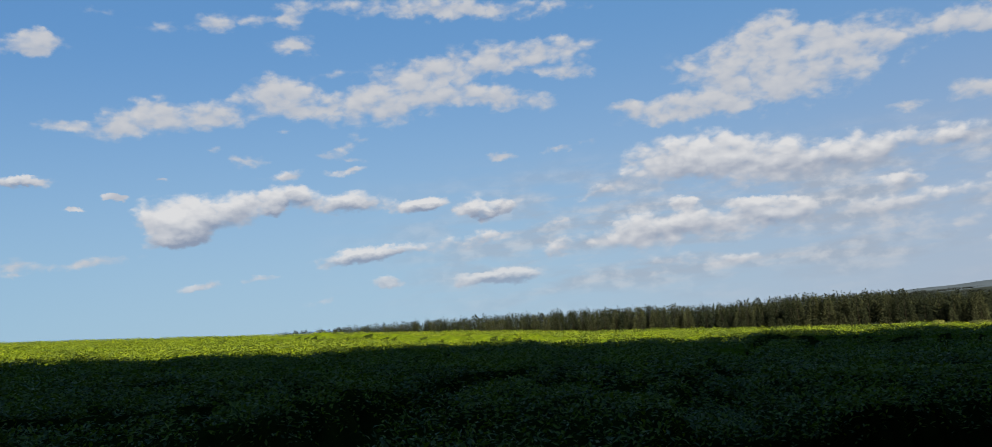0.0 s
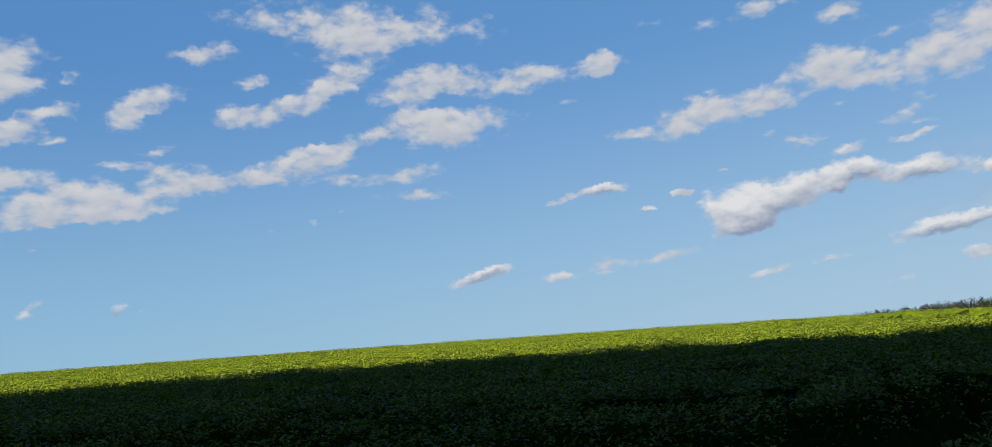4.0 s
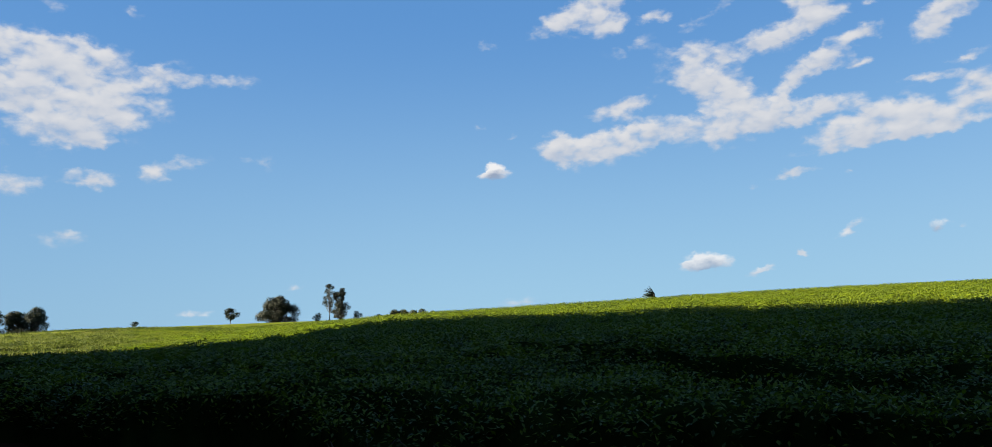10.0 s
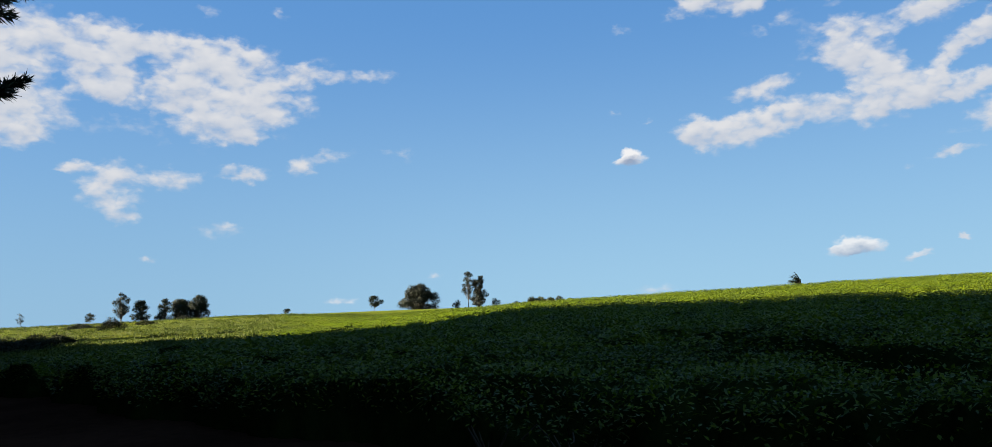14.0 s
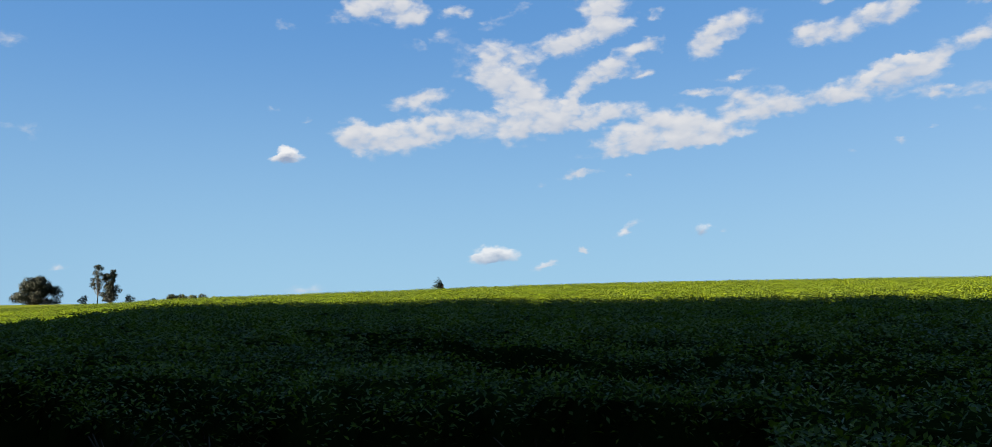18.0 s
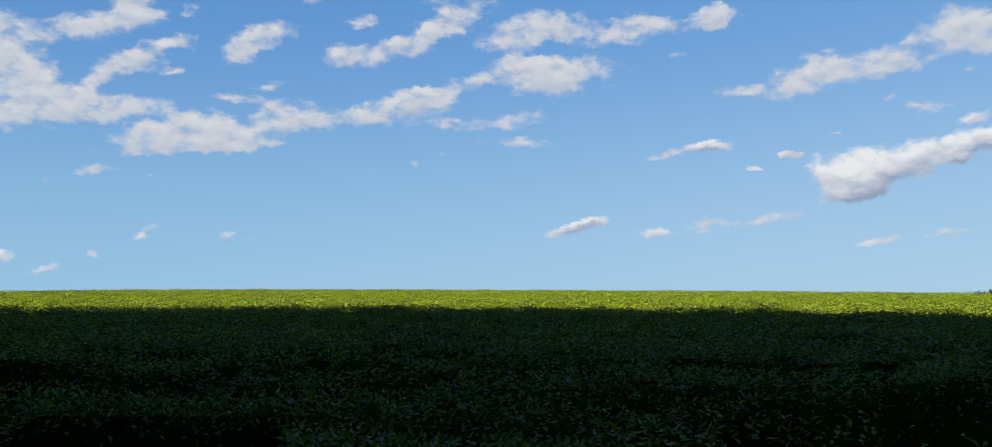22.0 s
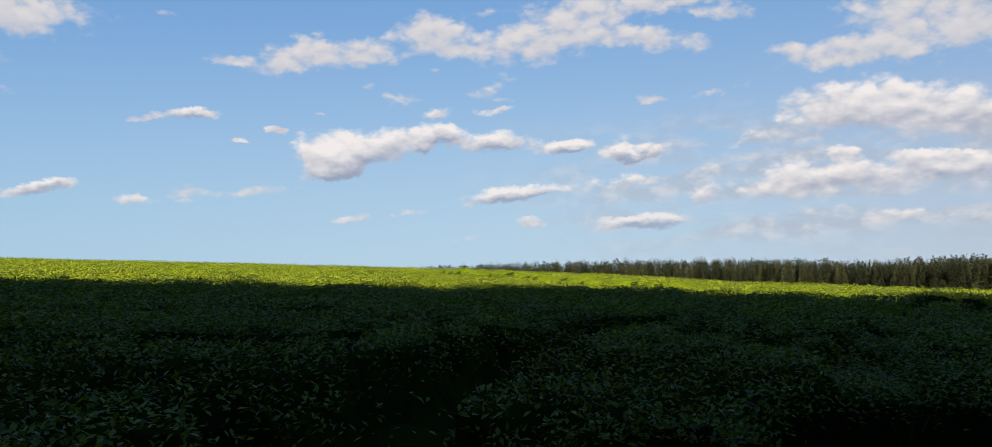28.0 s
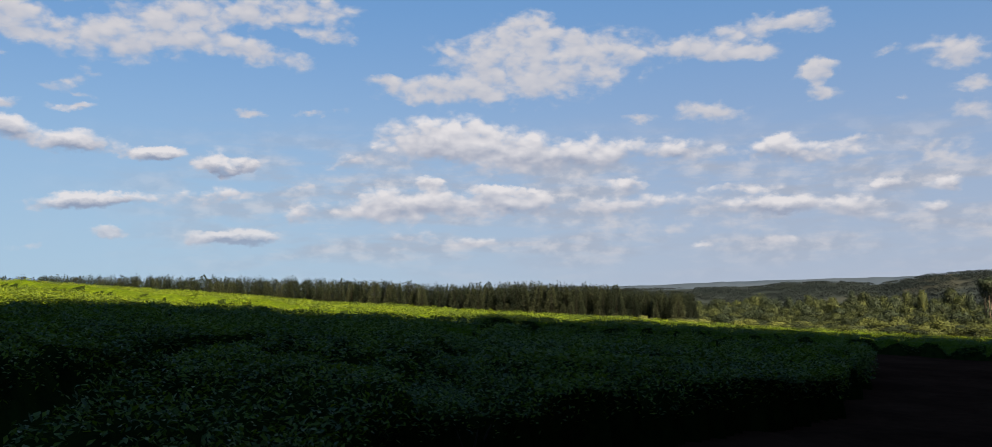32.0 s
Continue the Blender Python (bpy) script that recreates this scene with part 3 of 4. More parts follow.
centre_l = (gx[:-1] + gx[1:]) / 2 * ALONG[0] + (gy[:-1] + gy[1:]) / 2 * ALONG[1]
soil_here = ((((centre_a < 20) & (centre_l < 26)) | ((centre_a < 3.5) & (centre_l < 42))) & (centre_a > -6.5) & (centre_r < 60)).reshape(-1)
ground.data.materials.append(HILL)
ground.data.polygons.foreach_set("material_index", (soil_here + 2 * (centre_r.reshape(-1) > 330)).astype(np.int32))
tagged(ground, "bare reddish soil of a farm lane running into rough yellow-green pasture", "ground", kind="structure")


# ---- tea ----
EDGE_ALONG = (-70, -46, -38, -33, -20, -14.4, -10.4, -8.1, -7.0, -6.0, -4.2, -3.0, -2.6, -1.6, -1.2, 0.9, 1.2, 3.0, 4.7, 7.8, 11.9, 18, 24.8, 30)
EDGE_ACROSS = (-14, -5, 3.2, 3.3, 2.0, 2.0, 2.9, 3.6, 4.2, 4.3, 3.6, 3.9, 5.6, 5.6, 4.2, 4.2, 6.2, 6.2, 5.3, 5.0, 4.4, 4.0, 2.8, 2.5)
# paths and hollows in the tea, as (along the lane, away from it), with half their width
HOLLOWS = (
    (((-2.0, 4.6), (-3.4, 5.9), (-4.7, 7.0), (-6.6, 8.5), (-9.3, 10.0), (-12.5, 11.2)), 0.50, 1.0),
    (((9.4, 11.5), (4.9, 9.2), (2.9, 8.0), (1.6, 7.6), (0.9, 8.2), (-0.5, 8.7), (-1.6, 9.1), (-4.0, 8.6)), 0.42, 1.0),
    (((-20.0, 12.0), (-16.1, 9.4), (-12.9, 7.6), (-8.7, 5.6), (-6.8, 4.0)), 0.4, 0.4),
    (((-33.5, 60.0), (-32.0, 51.5), (-30.0, 41.5), (-26.5, 31.0), (-25.2, 23.3), (-28.0, 17.5)), 2.0, 1.0),
)
# the lane bends away at its far end and leaves a bare wedge in the tea
BARE = ((((-28.6, 15.0), (-27.2, 11.5)), 2.0, 1.0), (((-27.2, 11.5), (-28.5, 7.5), (-36.0, 2.0)), 3.9, 1.0))


def hollow(across, along, kinds):
    """1 in the middle of a path or hollow through the tea, 0 away from it."""
    deep = np.zeros_like(across)
    for points, half, depth in kinds:
        near = np.full_like(across, 1e3)
        for (l0, a0), (l1, a1) in zip(points, points[1:]):
            dl, da = l1 - l0, a1 - a0
            k = np.clip(((along - l0) * dl + (across - a0) * da) / (dl * dl + da * da), 0, 1)
            near = np.minimum(near, np.hypot(along - l0 - k * dl, across - a0 - k * da))
        near = near + (wavy(along * 0.9, across * 0.9, 14) - 0.5) * 0.6 * min(half, 1.0)
        deep = np.maximum(deep, depth * np.clip((1.35 * half - near) / (0.5 * half), 0, 1))
    return deep


def in_tea(x, y):
    """True inside the planted block: from the lane's edge to just over the brow."""
    across = x * ACROSS[0] + y * ACROSS[1]
    along = x * ALONG[0] + y * ALONG[1]
    az = np.degrees(np.arctan2(-x, y))
    r = np.hypot(x, y)
    edge = np.interp(along, EDGE_ALONG, EDGE_ACROSS) + (wavy(along * 0.8, along * 0 + 2, 11) - 0.5) * 0.5
    left = (along < 27 + (wavy(across * 0.5, across * 0, 12) - 0.5) * 2) | (az < 109 + (wavy(r * 0.2, r * 0, 4) - 0.5) * 5)
    return (across > edge) & (hollow(across, along, BARE) < 0.6) & left & (az < 139) & (az > -61) & (r < np.interp(az, CREST_AZ, CREST_R) + 22)


def tea_gap(x, y):
    """0 on a bush, 1 in the dark cleft between two."""
    across = x * ACROSS[0] + y * ACROSS[1]
    along = x * ALONG[0] + y * ALONG[1]
    row = across + (wavy(along * 0.35, across * 0.35, 21) - 0.5) * 1.5
    f = np.abs(row / 1.35 - np.round(row / 1.35)) * 1.35
    gap = np.clip(1.4 - f / 0.24, 0, 1) * np.clip((wavy(along * 0.28, across * 0.5, 22) - 0.4) * 5, 0, 1)
    col = along + (wavy(along * 0.4, across * 0.4, 23) - 0.5) * 1.2 + np.round(row / 1.35) * 0.45
    f2 = np.abs(col / 1.1 - np.round(col / 1.1)) * 1.1
    gap2 = np.clip(1.3 - f2 / 0.2, 0, 1) * np.clip((wavy(along * 0.5, across * 0.35, 24) - 0.55) * 6, 0, 1)
    return np.maximum(np.maximum(gap * 0.8, gap2 * 0.8), hollow(across, along, HOLLOWS))


def tea_top(x, y):
    """Height of the clipped canopy over the ground: a table with lumps, sunk in the clefts, raised behind one path and
    lowered far right to fit the camera's view.
    """
    across = x * ACROSS[0] + y * ACROSS[1]
    along = x * ALONG[0] + y * ALONG[1]
    r, az = np.hypot(x, y), np.degrees(np.arctan2(-x, y))
    lumps = (wavy(x * 1.4, y * 1.4, 25) - 0.5) * 0.16 + (wavy(x * 0.45, y * 0.45, 26) - 0.5) * 0.14
    taper = np.maximum(np.clip((28 - along) / 8, 0.35, 1) * (r < 34), np.clip((108 - az) / 14, 0.15, 1))
    over = r - np.interp(az, (-2.3, 4.5, 8.6, 12.9), (34.6, 41.2, 52.0, 61.6))
    dip = -0.36 * np.clip((over + 0.3) / 0.6, 0, 1) * np.clip((10 - over) / 8, 0, 1) * np.clip((az + 5) / 3, 0, 1) * np.clip((15 - az) / 2, 0, 1)
    dip = dip + 0.13 * np.clip((-25 - az) / 6, 0, 1) * np.clip((r - 30) / 15, 0, 1)
    return (0.75 + lumps) * taper - dip - tea_gap(x, y) * 0.58 * np.clip(1.8 - r / 60, 0.3, 1)


rng = np.random.default_rng(5)
# inner body under the leaves, its colour darkened for the shade inside the bushes
tr = np.geomspace(2.6, 135, 220)
ta = np.radians(np.arange(-62, 140, 0.5))
r2, a2 = np.meshgrid(tr, ta, indexing="ij")
bx, by = -np.sin(a2) * r2, np.cos(a2) * r2
inside = in_tea(bx, by) & in_tea(bx - ACROSS[0] * 0.12, by - ACROSS[1] * 0.12)
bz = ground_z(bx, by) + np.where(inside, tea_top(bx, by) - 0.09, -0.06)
i, j = np.meshgrid(np.arange(len(tr) - 1), np.arange(len(ta) - 1), indexing="ij")
n_a = len(ta)
faces = np.stack([i * n_a + j, i * n_a + j + 1, (i + 1) * n_a + j + 1, (i + 1) * n_a + j], -1).reshape(-1, 4)
keep = (inside[:-1, :-1] | inside[1:, 1:] | inside[1:, :-1] | inside[:-1, 1:]).reshape(-1)
tea_field = new("tea_field")
tagged(tea_field, "clipped dark green tea bushes filling the sloping field", "tea", kind="stuff")
part("inner_foliage", mesh_of("inner_foliage", np.stack([bx, by, bz], -1).reshape(-1, 3), faces[keep], TEA_INNER_SHADE, True), tea_field)
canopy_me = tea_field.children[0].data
canopy_me.materials.append(TEA_INNER_LIT)
# lit tone from 18 m outwards; shade tone nearer, in clefts and along edges
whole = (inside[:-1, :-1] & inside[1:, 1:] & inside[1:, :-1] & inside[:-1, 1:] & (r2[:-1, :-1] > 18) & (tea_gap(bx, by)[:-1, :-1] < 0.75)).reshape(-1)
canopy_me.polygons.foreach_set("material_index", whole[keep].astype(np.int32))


def scatter_tea(r_low, r_high, per_m2, fade, seed, az_low=-60, az_high=138):
    """Random leaf places in a ring sector; the density falls as (r_low / r) ** fade."""
    g = np.random.default_rng(seed)
    span = radians(az_high - az_low)
    if abs(fade - 2) < 1e-6:
        total = per_m2 * span * r_low ** 2 * math.log(r_high / r_low)
    else:
        total = per_m2 * span * r_low ** fade * (r_high ** (2 - fade) - r_low ** (2 - fade)) / (2 - fade)
    n = int(total)
    u = g.random(n)
    p = 2 - fade
    r = (r_low ** p + u * (r_high ** p - r_low ** p)) ** (1 / p)
    a0 = np.radians(g.uniform(az_low, az_high, n))
    x, y = -np.sin(a0) * r, np.cos(a0) * r
    ok = in_tea(x, y) & (tea_gap(x, y) < 0.25 + 0.5 * g.random(n) + np.minimum(r / 90, 0.45))
    return x[ok], y[ok], r[ok], g


def bush_of(x, y):
    """Row and column numbers of the bush that a point belongs to."""
    across = x * ACROSS[0] + y * ACROSS[1]
    along = x * ALONG[0] + y * ALONG[1]
    row = across + (wavy(along * 0.35, across * 0.35, 21) - 0.5) * 1.5
    n_row = np.round(row / 1.35 - 0.5)
    col = along + (wavy(along * 0.4, across * 0.4, 23) - 0.5) * 1.2 + n_row * 0.45
    return n_row, np.round(col / 1.1 - 0.5)


def tea_leaves(name, x, y, r, g, size, material, low, high, lift=0.0, label=""):
    n = len(x)
    z = ground_z(x, y) + tea_top(x, y) + lift + g.uniform(-0.1, 0.05, n)
    axis, side = turned(g, n, low, high)
    length = size * (1 + r / 110) * g.uniform(0.65, 1.25, n)
    part(name, leaf_mesh(name, np.stack([x, y, z], 1), axis, side, length, length * g.uniform(0.42, 0.6, n), material), tea_field, label)


x, y, r, g = scatter_tea(2.6, 12, 1250, 0.6, 31)
far = r > 8.5
tea_leaves("near_leaves", x[far], y[far], r[far], g, 0.058, TEA, -20, 48)
# the bushes along the lane, one by one
x, y, r = x[~far], y[~far], r[~far]
rows, cols = bush_of(x, y)
for cell in sorted(set(zip(rows.tolist(), cols.tolist()))):
    pick = (rows == cell[0]) & (cols == cell[1])
    n = int(pick.sum())
    if n < 60:
        tea_leaves("near_leaves", x[pick], y[pick], r[pick], g, 0.058, TEA, -20, 48)
        continue
    cx, cy = float(x[pick].mean()), float(y[pick].mean())
    cz = float(ground_z(cx, cy))
    bush = tagged(new("tea_bush"), "clipped tea bush with glossy dark green leaves beside the lane", "tea bush", "tea bushes along the lane")
    bush.location = (cx, cy, cz)
    px, py = x[pick], y[pick]
    z = ground_z(px, py) + tea_top(px, py) + g.uniform(-0.2, 0.05, n) - cz
    axis, side = turned(g, n, -15, 55)
    length = 0.058 * g.uniform(0.6, 1.3, n)
    part("leaves", leaf_mesh("leaves", np.stack([px - cx, py - cy, z], 1), axis, side, length, length * g.uniform(0.42, 0.58, n), TEA), bush)
    runs = []
    for q in range(7):
        an, out_to = q * 0.9 + cell[1], 0.2 + 0.25 * g.random()
        runs.append(([(0, 0, -0.05), (math.cos(an) * out_to * 0.6, math.sin(an) * out_to * 0.6, 0.2), (math.cos(an) * out_to, math.sin(an) * out_to, 0.36)], [0.022, 0.014, 0.006], 5))
    part("woody_base", tubes_mesh("woody_base", runs, TWIG), bush)
x, y, r, g = scatter_tea(12, 40, 700, 1.3, 32)
tea_leaves("mid_leaves", x, y, r, g, 0.072, TEA, -15, 42)
x, y, r, g = scatter_tea(40, 110, 84, 1.2, 33)
tea_leaves("far_leaves", x, y, r, g, 0.066, TEA, -10, 40)
x, y, r, g = scatter_tea(2.6, 120, 26, 0.9, 34)
tea_leaves("shoots", x, y, r, g, 0.042, TEA_SHOOT, 5, 60, 0.02, "pale fresh shoots")


# leaves down the open front of the bushes
gs = np.random.default_rng(36)
n = 60000
along, depth = gs.uniform(-52, 27, n), gs.uniform(0, 1.3, n)
base = np.interp(along, EDGE_ALONG, EDGE_ACROSS)
x, y = ALONG[0] * along + ACROSS[0] * (base - 0.6 + depth), ALONG[1] * along + ACROSS[1] * (base - 0.6 + depth)
ok = in_tea(x, y) & ~in_tea(x - ACROSS[0] * 0.3, y - ACROSS[1] * 0.3)
x, y = x[ok], y[ok]
n = len(x)
axis, side = turned(gs, n, -50, 45)
length = gs.uniform(0.045, 0.08, n)
z = ground_z(x, y) + 0.3 + gs.random(n) ** 0.6 * 0.46
part("front_leaves", leaf_mesh("front_leaves", np.stack([x - ACROSS[0] * 0.05, y - ACROSS[1] * 0.05, z], 1), axis, side, length, length * 0.42, TEA), tea_field)


# leaves down the bushes that close the lane at its far end
rr, aa = gs.uniform(20, 62, 420000), np.radians(gs.uniform(-61, -14, 420000))
x, y = -np.sin(aa) * rr, np.cos(aa) * rr
ok = in_tea(x, y) & ~in_tea(x * (1 - 0.6 / rr), y * (1 - 0.6 / rr))
x, y = x[ok], y[ok]
n = len(x)
axis, side = turned(gs, n, -50, 45)
length = gs.uniform(0.08, 0.13, n)
z = ground_z(x, y) + 0.12 + gs.random(n) ** 0.7 * 0.68
part("end_leaves", leaf_mesh("end_leaves", np.stack([x, y, z], 1), axis, side, length, length * 0.45, TEA), tea_field)

# ---- trees ----
def crown_points(g, blobs, per_blob):
    """Points on and inside a set of lumpy balls (centre, radius)."""
    pts, outs = [], []
    for c, rad in blobs:
        n = int(per_blob * rad * rad)
        d = g.normal(size=(n, 3))
        d /= np.linalg.norm(d, axis=1)[:, None]
        k = g.uniform(0.5, 1.3, n) ** 0.6
        pts.append(np.array(c) + d * k[:, None] * rad * np.array((1, 1, 0.8)))
        outs.append(d)
    return np.concatenate(pts), np.concatenate(outs)


def broad_tree(name, seed, tall, wide, clear, leaf, bark, clumps=16, leaf_size=0.45, per_blob=190, lean=0.0, fat=1.0):
    """A tree with a forked trunk, limbs and a crown of leaf clumps with gaps. The origin is at its foot."""
    g = np.random.default_rng(seed)
    top = new(name)
    runs, blobs = [], []
    fork = tall * clear
    trunk = [(lean * k * 0.3, 0.05 * tall * math.sin(k * 2 + seed) * 0.3 * k, -0.3 + (fork + 0.3) * k) for k in (0, 0.35, 0.7, 1.0)]
    base = 0.013 * tall if clear > 0.25 else 0.022 * tall
    runs.append((trunk, [base * 1.3, base, base * 0.85, base * 0.75], 7))
    for k in range(clumps):
        up = g.random() if k else 0.93
        an = k * 2.399 + seed
        full = math.sqrt(max(0.0, 1 - up * up)) if clear < 0.1 else math.sin(math.pi * (0.12 + 0.86 * up)) ** 0.7
        reach = wide / 2 * full * g.uniform(0.25, 0.85)
        c = (math.cos(an) * reach + lean, math.sin(an) * reach, fork + (tall - fork) * (0.07 + 0.84 * up))
        rad = wide * g.uniform(0.09, 0.19) * fat
        blobs.append((c, rad))
        f = Vector(trunk[-1]) if k % 2 else Vector(trunk[-2])
        runs.append(([f, f.lerp(Vector(c), 0.5) + Vector((0, 0, -0.04 * tall)), Vector(c)], [base * 0.5, base * 0.3, base * 0.1], 5))
    part("trunk", tubes_mesh("trunk", runs, bark), top)
    p, d = crown_points(g, blobs, per_blob)
    side = np.cross(d, g.normal(size=d.shape))
    side /= np.linalg.norm(side, axis=1)[:, None]
    axis = np.cross(side, d) + d * g.uniform(-0.1, 0.6, (len(d), 1))
    axis /= np.linalg.norm(axis, axis=1)[:, None]
    length = leaf_size * g.uniform(0.6, 1.3, len(p))
    part("crown", leaf_mesh("crown", p, axis, side, length, length * 0.6, leaf), top)
    return top


def pine_tree(name, seed, tall, wide, leaf, low=0.1, tiers=17, leaf_size=0.62, per_tier=95, sides=6, core_shell=True, point=0.6):
    """A plantation pine seen from afar: straight stem, tiers of drooping boughs, pointed top."""
    g = np.random.default_rng(seed)
    top = new(name)
    base = 0.009 * tall
    runs = [([(0, 0, -0.3), (0.1, 0, tall * 0.5), (0, 0.05, tall * 0.97)], [base, base * 0.6, base * 0.12], sides)]
    at, ax = [], []
    for k in range(tiers):
        up = low + (1 - low) * k / tiers
        rad = wide / 2 * (1 - up) ** point * g.uniform(0.78, 1.15) + 0.12
        n = max(8, int(per_tier * (1 - up) ** 0.7 + 12))
        an = g.uniform(0, 2 * np.pi, n)
        q = g.uniform(0.15, 1, n) ** 0.6
        z = tall * up + (1 - q) * tall * 0.07 + g.uniform(-0.3, 0.5, n) * tall / tiers
        at.append(np.stack([np.cos(an) * q * rad, np.sin(an) * q * rad, z], 1))
        el = np.radians(g.uniform(-5, 55, n))
        ax.append(np.stack([np.cos(an) * np.cos(el), np.sin(an) * np.cos(el), np.sin(el)], 1))
    at.append(np.array([[0, 0, tall * 0.9]] * 5)), ax.append(np.array([(0.5, 0, 1), (-0.5, 0, 1), (0, 0.6, 1), (0, -0.5, 1), (0, 0, 1)]) * 1.0)
    at, ax = np.concatenate(at), np.concatenate(ax)
    ax /= np.linalg.norm(ax, axis=1)[:, None]
    side = np.cross(ax, g.normal(size=ax.shape))
    side /= np.linalg.norm(side, axis=1)[:, None]
    length = leaf_size * tall / 14 * g.uniform(0.6, 1.3, len(at))
    part("trunk", tubes_mesh("trunk", runs, DARK_BARK), top)
    crown = leaf_mesh("crown", at, ax, side, length, length * 0.55, leaf)
    if not core_shell:
        part("crown", crown, top)
        return top
    core = bmesh.new()
    core.from_mesh(crown)
    rings_at = []
    for k in range(6):
        up = low + 0.04 + (0.9 - low) * k / 5
        rad = 0.72 * wide / 2 * (1 - up) ** 0.6
        rings_at.append([core.verts.new((math.cos(q) * rad * g.uniform(0.7, 1.2), math.sin(q) * rad * g.uniform(0.7, 1.2), tall * up)) for q in np.arange(8) * math.pi / 4])
    for lower, upper in zip(rings_at, rings_at[1:]):
        for q in range(8):
            core.faces.new((lower[q], lower[(q + 1) % 8], upper[(q + 1) % 8], upper[q]))
    core.to_mesh(crown)
    core.free()
    part("crown", crown, top)
    return top


def stand(az, r, sink=0.0):
    p = heading(az) * r
    return float(p[0]), float(p[1]), float(ground_z(p[0], p[1])) - sink


def plant(ob, az, r, turn=0.0, scale=1.0, sink=0.0):
    x, y, z = stand(az, r, sink)
    ob.location, ob.rotation_euler, ob.scale = (x, y, z), (0, 0, radians(turn)), (scale, scale, scale)
    return ob


def copies(source, places, group, sink=0.0):
    """Stands the source at the first place (az, r, turn, scale) and copies of it at the others."""
    az, r, turn, scale = places[0]
    tagged(source, group=group)
    plant(source, az, r, turn, scale, sink)
    for az, r, turn, scale in places[1:]:
        x, y, z = stand(az, r, sink)
        made = copy_thing(source, Matrix.LocRotScale((x, y, z), Euler((0, 0, radians(turn))), None))
        made.scale = (scale, scale, scale)


# pine plantation beyond the brow: its skyline falls gently to the right
g = np.random.default_rng(77)
FOREST_AZ, FOREST_EL = (-30, -26, -23.4, -19.3, -13.1, -5, 4.5, 14), (0.25, 0.5, 0.84, 1.02, 0.96, 1.36, 1.55, 1.5)
plantation = tagged(new("pine_plantation"), "dark pine plantation standing in close rows behind its edge", "pine trees", kind="stuff")
back_v, back_f, back_n = [], [], 0
for k in range(8):
    tree = pine_tree("pine_tree", 100 + k, 14.0, 6.4 + 0.6 * (k % 3), PINE_FAR, 0.01 + 0.02 * (k % 2), 26, 0.44, 170, 5, False, 0.7)
    tagged(tree, "dark green plantation pine with a pointed crown", "pine tree")
    crown = next(c.data for c in tree.children if c.name.startswith("crown"))
    co = np.empty(len(crown.vertices) * 3, np.float32)
    crown.vertices.foreach_get("co", co)
    co = co.reshape(-1, 3)
    tri = np.array([tuple(f.vertices) for f in crown.polygons], np.int32)
    places = []
    for m in range(110):
        az = 14.6 - 43.8 * ((m // 11 + (k + g.random()) / 8) / 10 % 1)
        row = m % 11 * 0.6
        r = float(np.interp(az, (-28, -20, 5, 15), (205, 220, 290, 320)) + row * 7 + g.uniform(-3, 3))
        p = heading(az) * r
        foot = float(ground_z(p[0], p[1]))
        tall = (EYE + r * math.tan(radians(float(np.interp(az, FOREST_AZ, FOREST_EL)))) - foot) / 14.0 * (g.uniform(0.93, 1.03) if m % 5 else g.uniform(1.0, 1.08))
        turn = g.uniform(0, 360)
        if row < 0.5:
            places.append((az, r, turn, tall))
            places.append((az + g.uniform(0.1, 0.5), r - g.uniform(6, 12), -turn, tall * g.uniform(0.42, 0.7)))
        else:
            c, s = math.cos(radians(turn)) * tall, math.sin(radians(turn)) * tall
            back_v.append(np.stack([co[:, 0] * c - co[:, 1] * s + p[0], co[:, 0] * s + co[:, 1] * c + p[1], co[:, 2] * tall + foot], 1))
            back_f.append(tri.reshape(-1, 2, 3)[::2 if row < 3 else 4].reshape(-1, 3) + back_n)
            back_n += len(co)
    copies(tree, places, "plantation pines")
part("crowns", mesh_of("crowns", np.concatenate(back_v), np.concatenate(back_f), PINE_FAR), plantation)

# plantation edge behind the lane, whose shade lies over the field
EDGE_S, EDGE_BACK = (-82, -36, -30, -25, -17, -4, 2, 15, 22, 44, 50, 54, 58, 61, 67, 71, 74, 80, 95), (-54, -22.6, -17.4, -12.8, -12.3, -12.0, -8.6, -5.5, -4.0, -4.0, -4.5, -9, -13, -26, -23, -14, -16, -26, -36)
for k in range(5):
    tree = pine_tree("pine_tree", 200 + k, 18.5, 6.5, PINE, 0.03, 18, 0.9, 150)
    tagged(tree, "tall dark pine at the plantation edge beside the lane", "pine tree")
    places = []
    for m in range(26):
        q = m * 5 + k
        s = 92.0 - (q % 65) * 2.7
        back = float(np.interp(s, EDGE_S, EDGE_BACK)) - 4.5 * (q // 65) + g.uniform(-0.6, 0.6)
        p = ALONG * s + ACROSS * back
        places.append((math.degrees(math.atan2(-p[0], p[1])), float(np.hypot(*p)), g.uniform(0, 360), g.uniform(0.94, 1.05) * float(np.interp(s, (-64, -25, -12, -4, 2, 40, 57, 92), (0.74, 0.79, 0.84, 0.9, 0.96, 1, 0.92, 0.97)))))
    copies(tree, places, "pines beside the lane")

# pines added out of view to keep sky light off the near tea
shade_pine = pine_tree("pine_tree", 231, 9.0, 5.5, PINE, 0.03, 18, 0.9, 150)
tagged(shade_pine, "added younger pine out of view that shades the near tea", "pine tree")
copies(shade_pine, [(-62, 15.0, 0, 0.95), (-72, 12.0, 80, 1.0), (-84, 10.5, 150, 0.95), (-98, 9.5, 220, 1.0), (-114, 9.0, 300, 1.0)], "pines beside the lane")

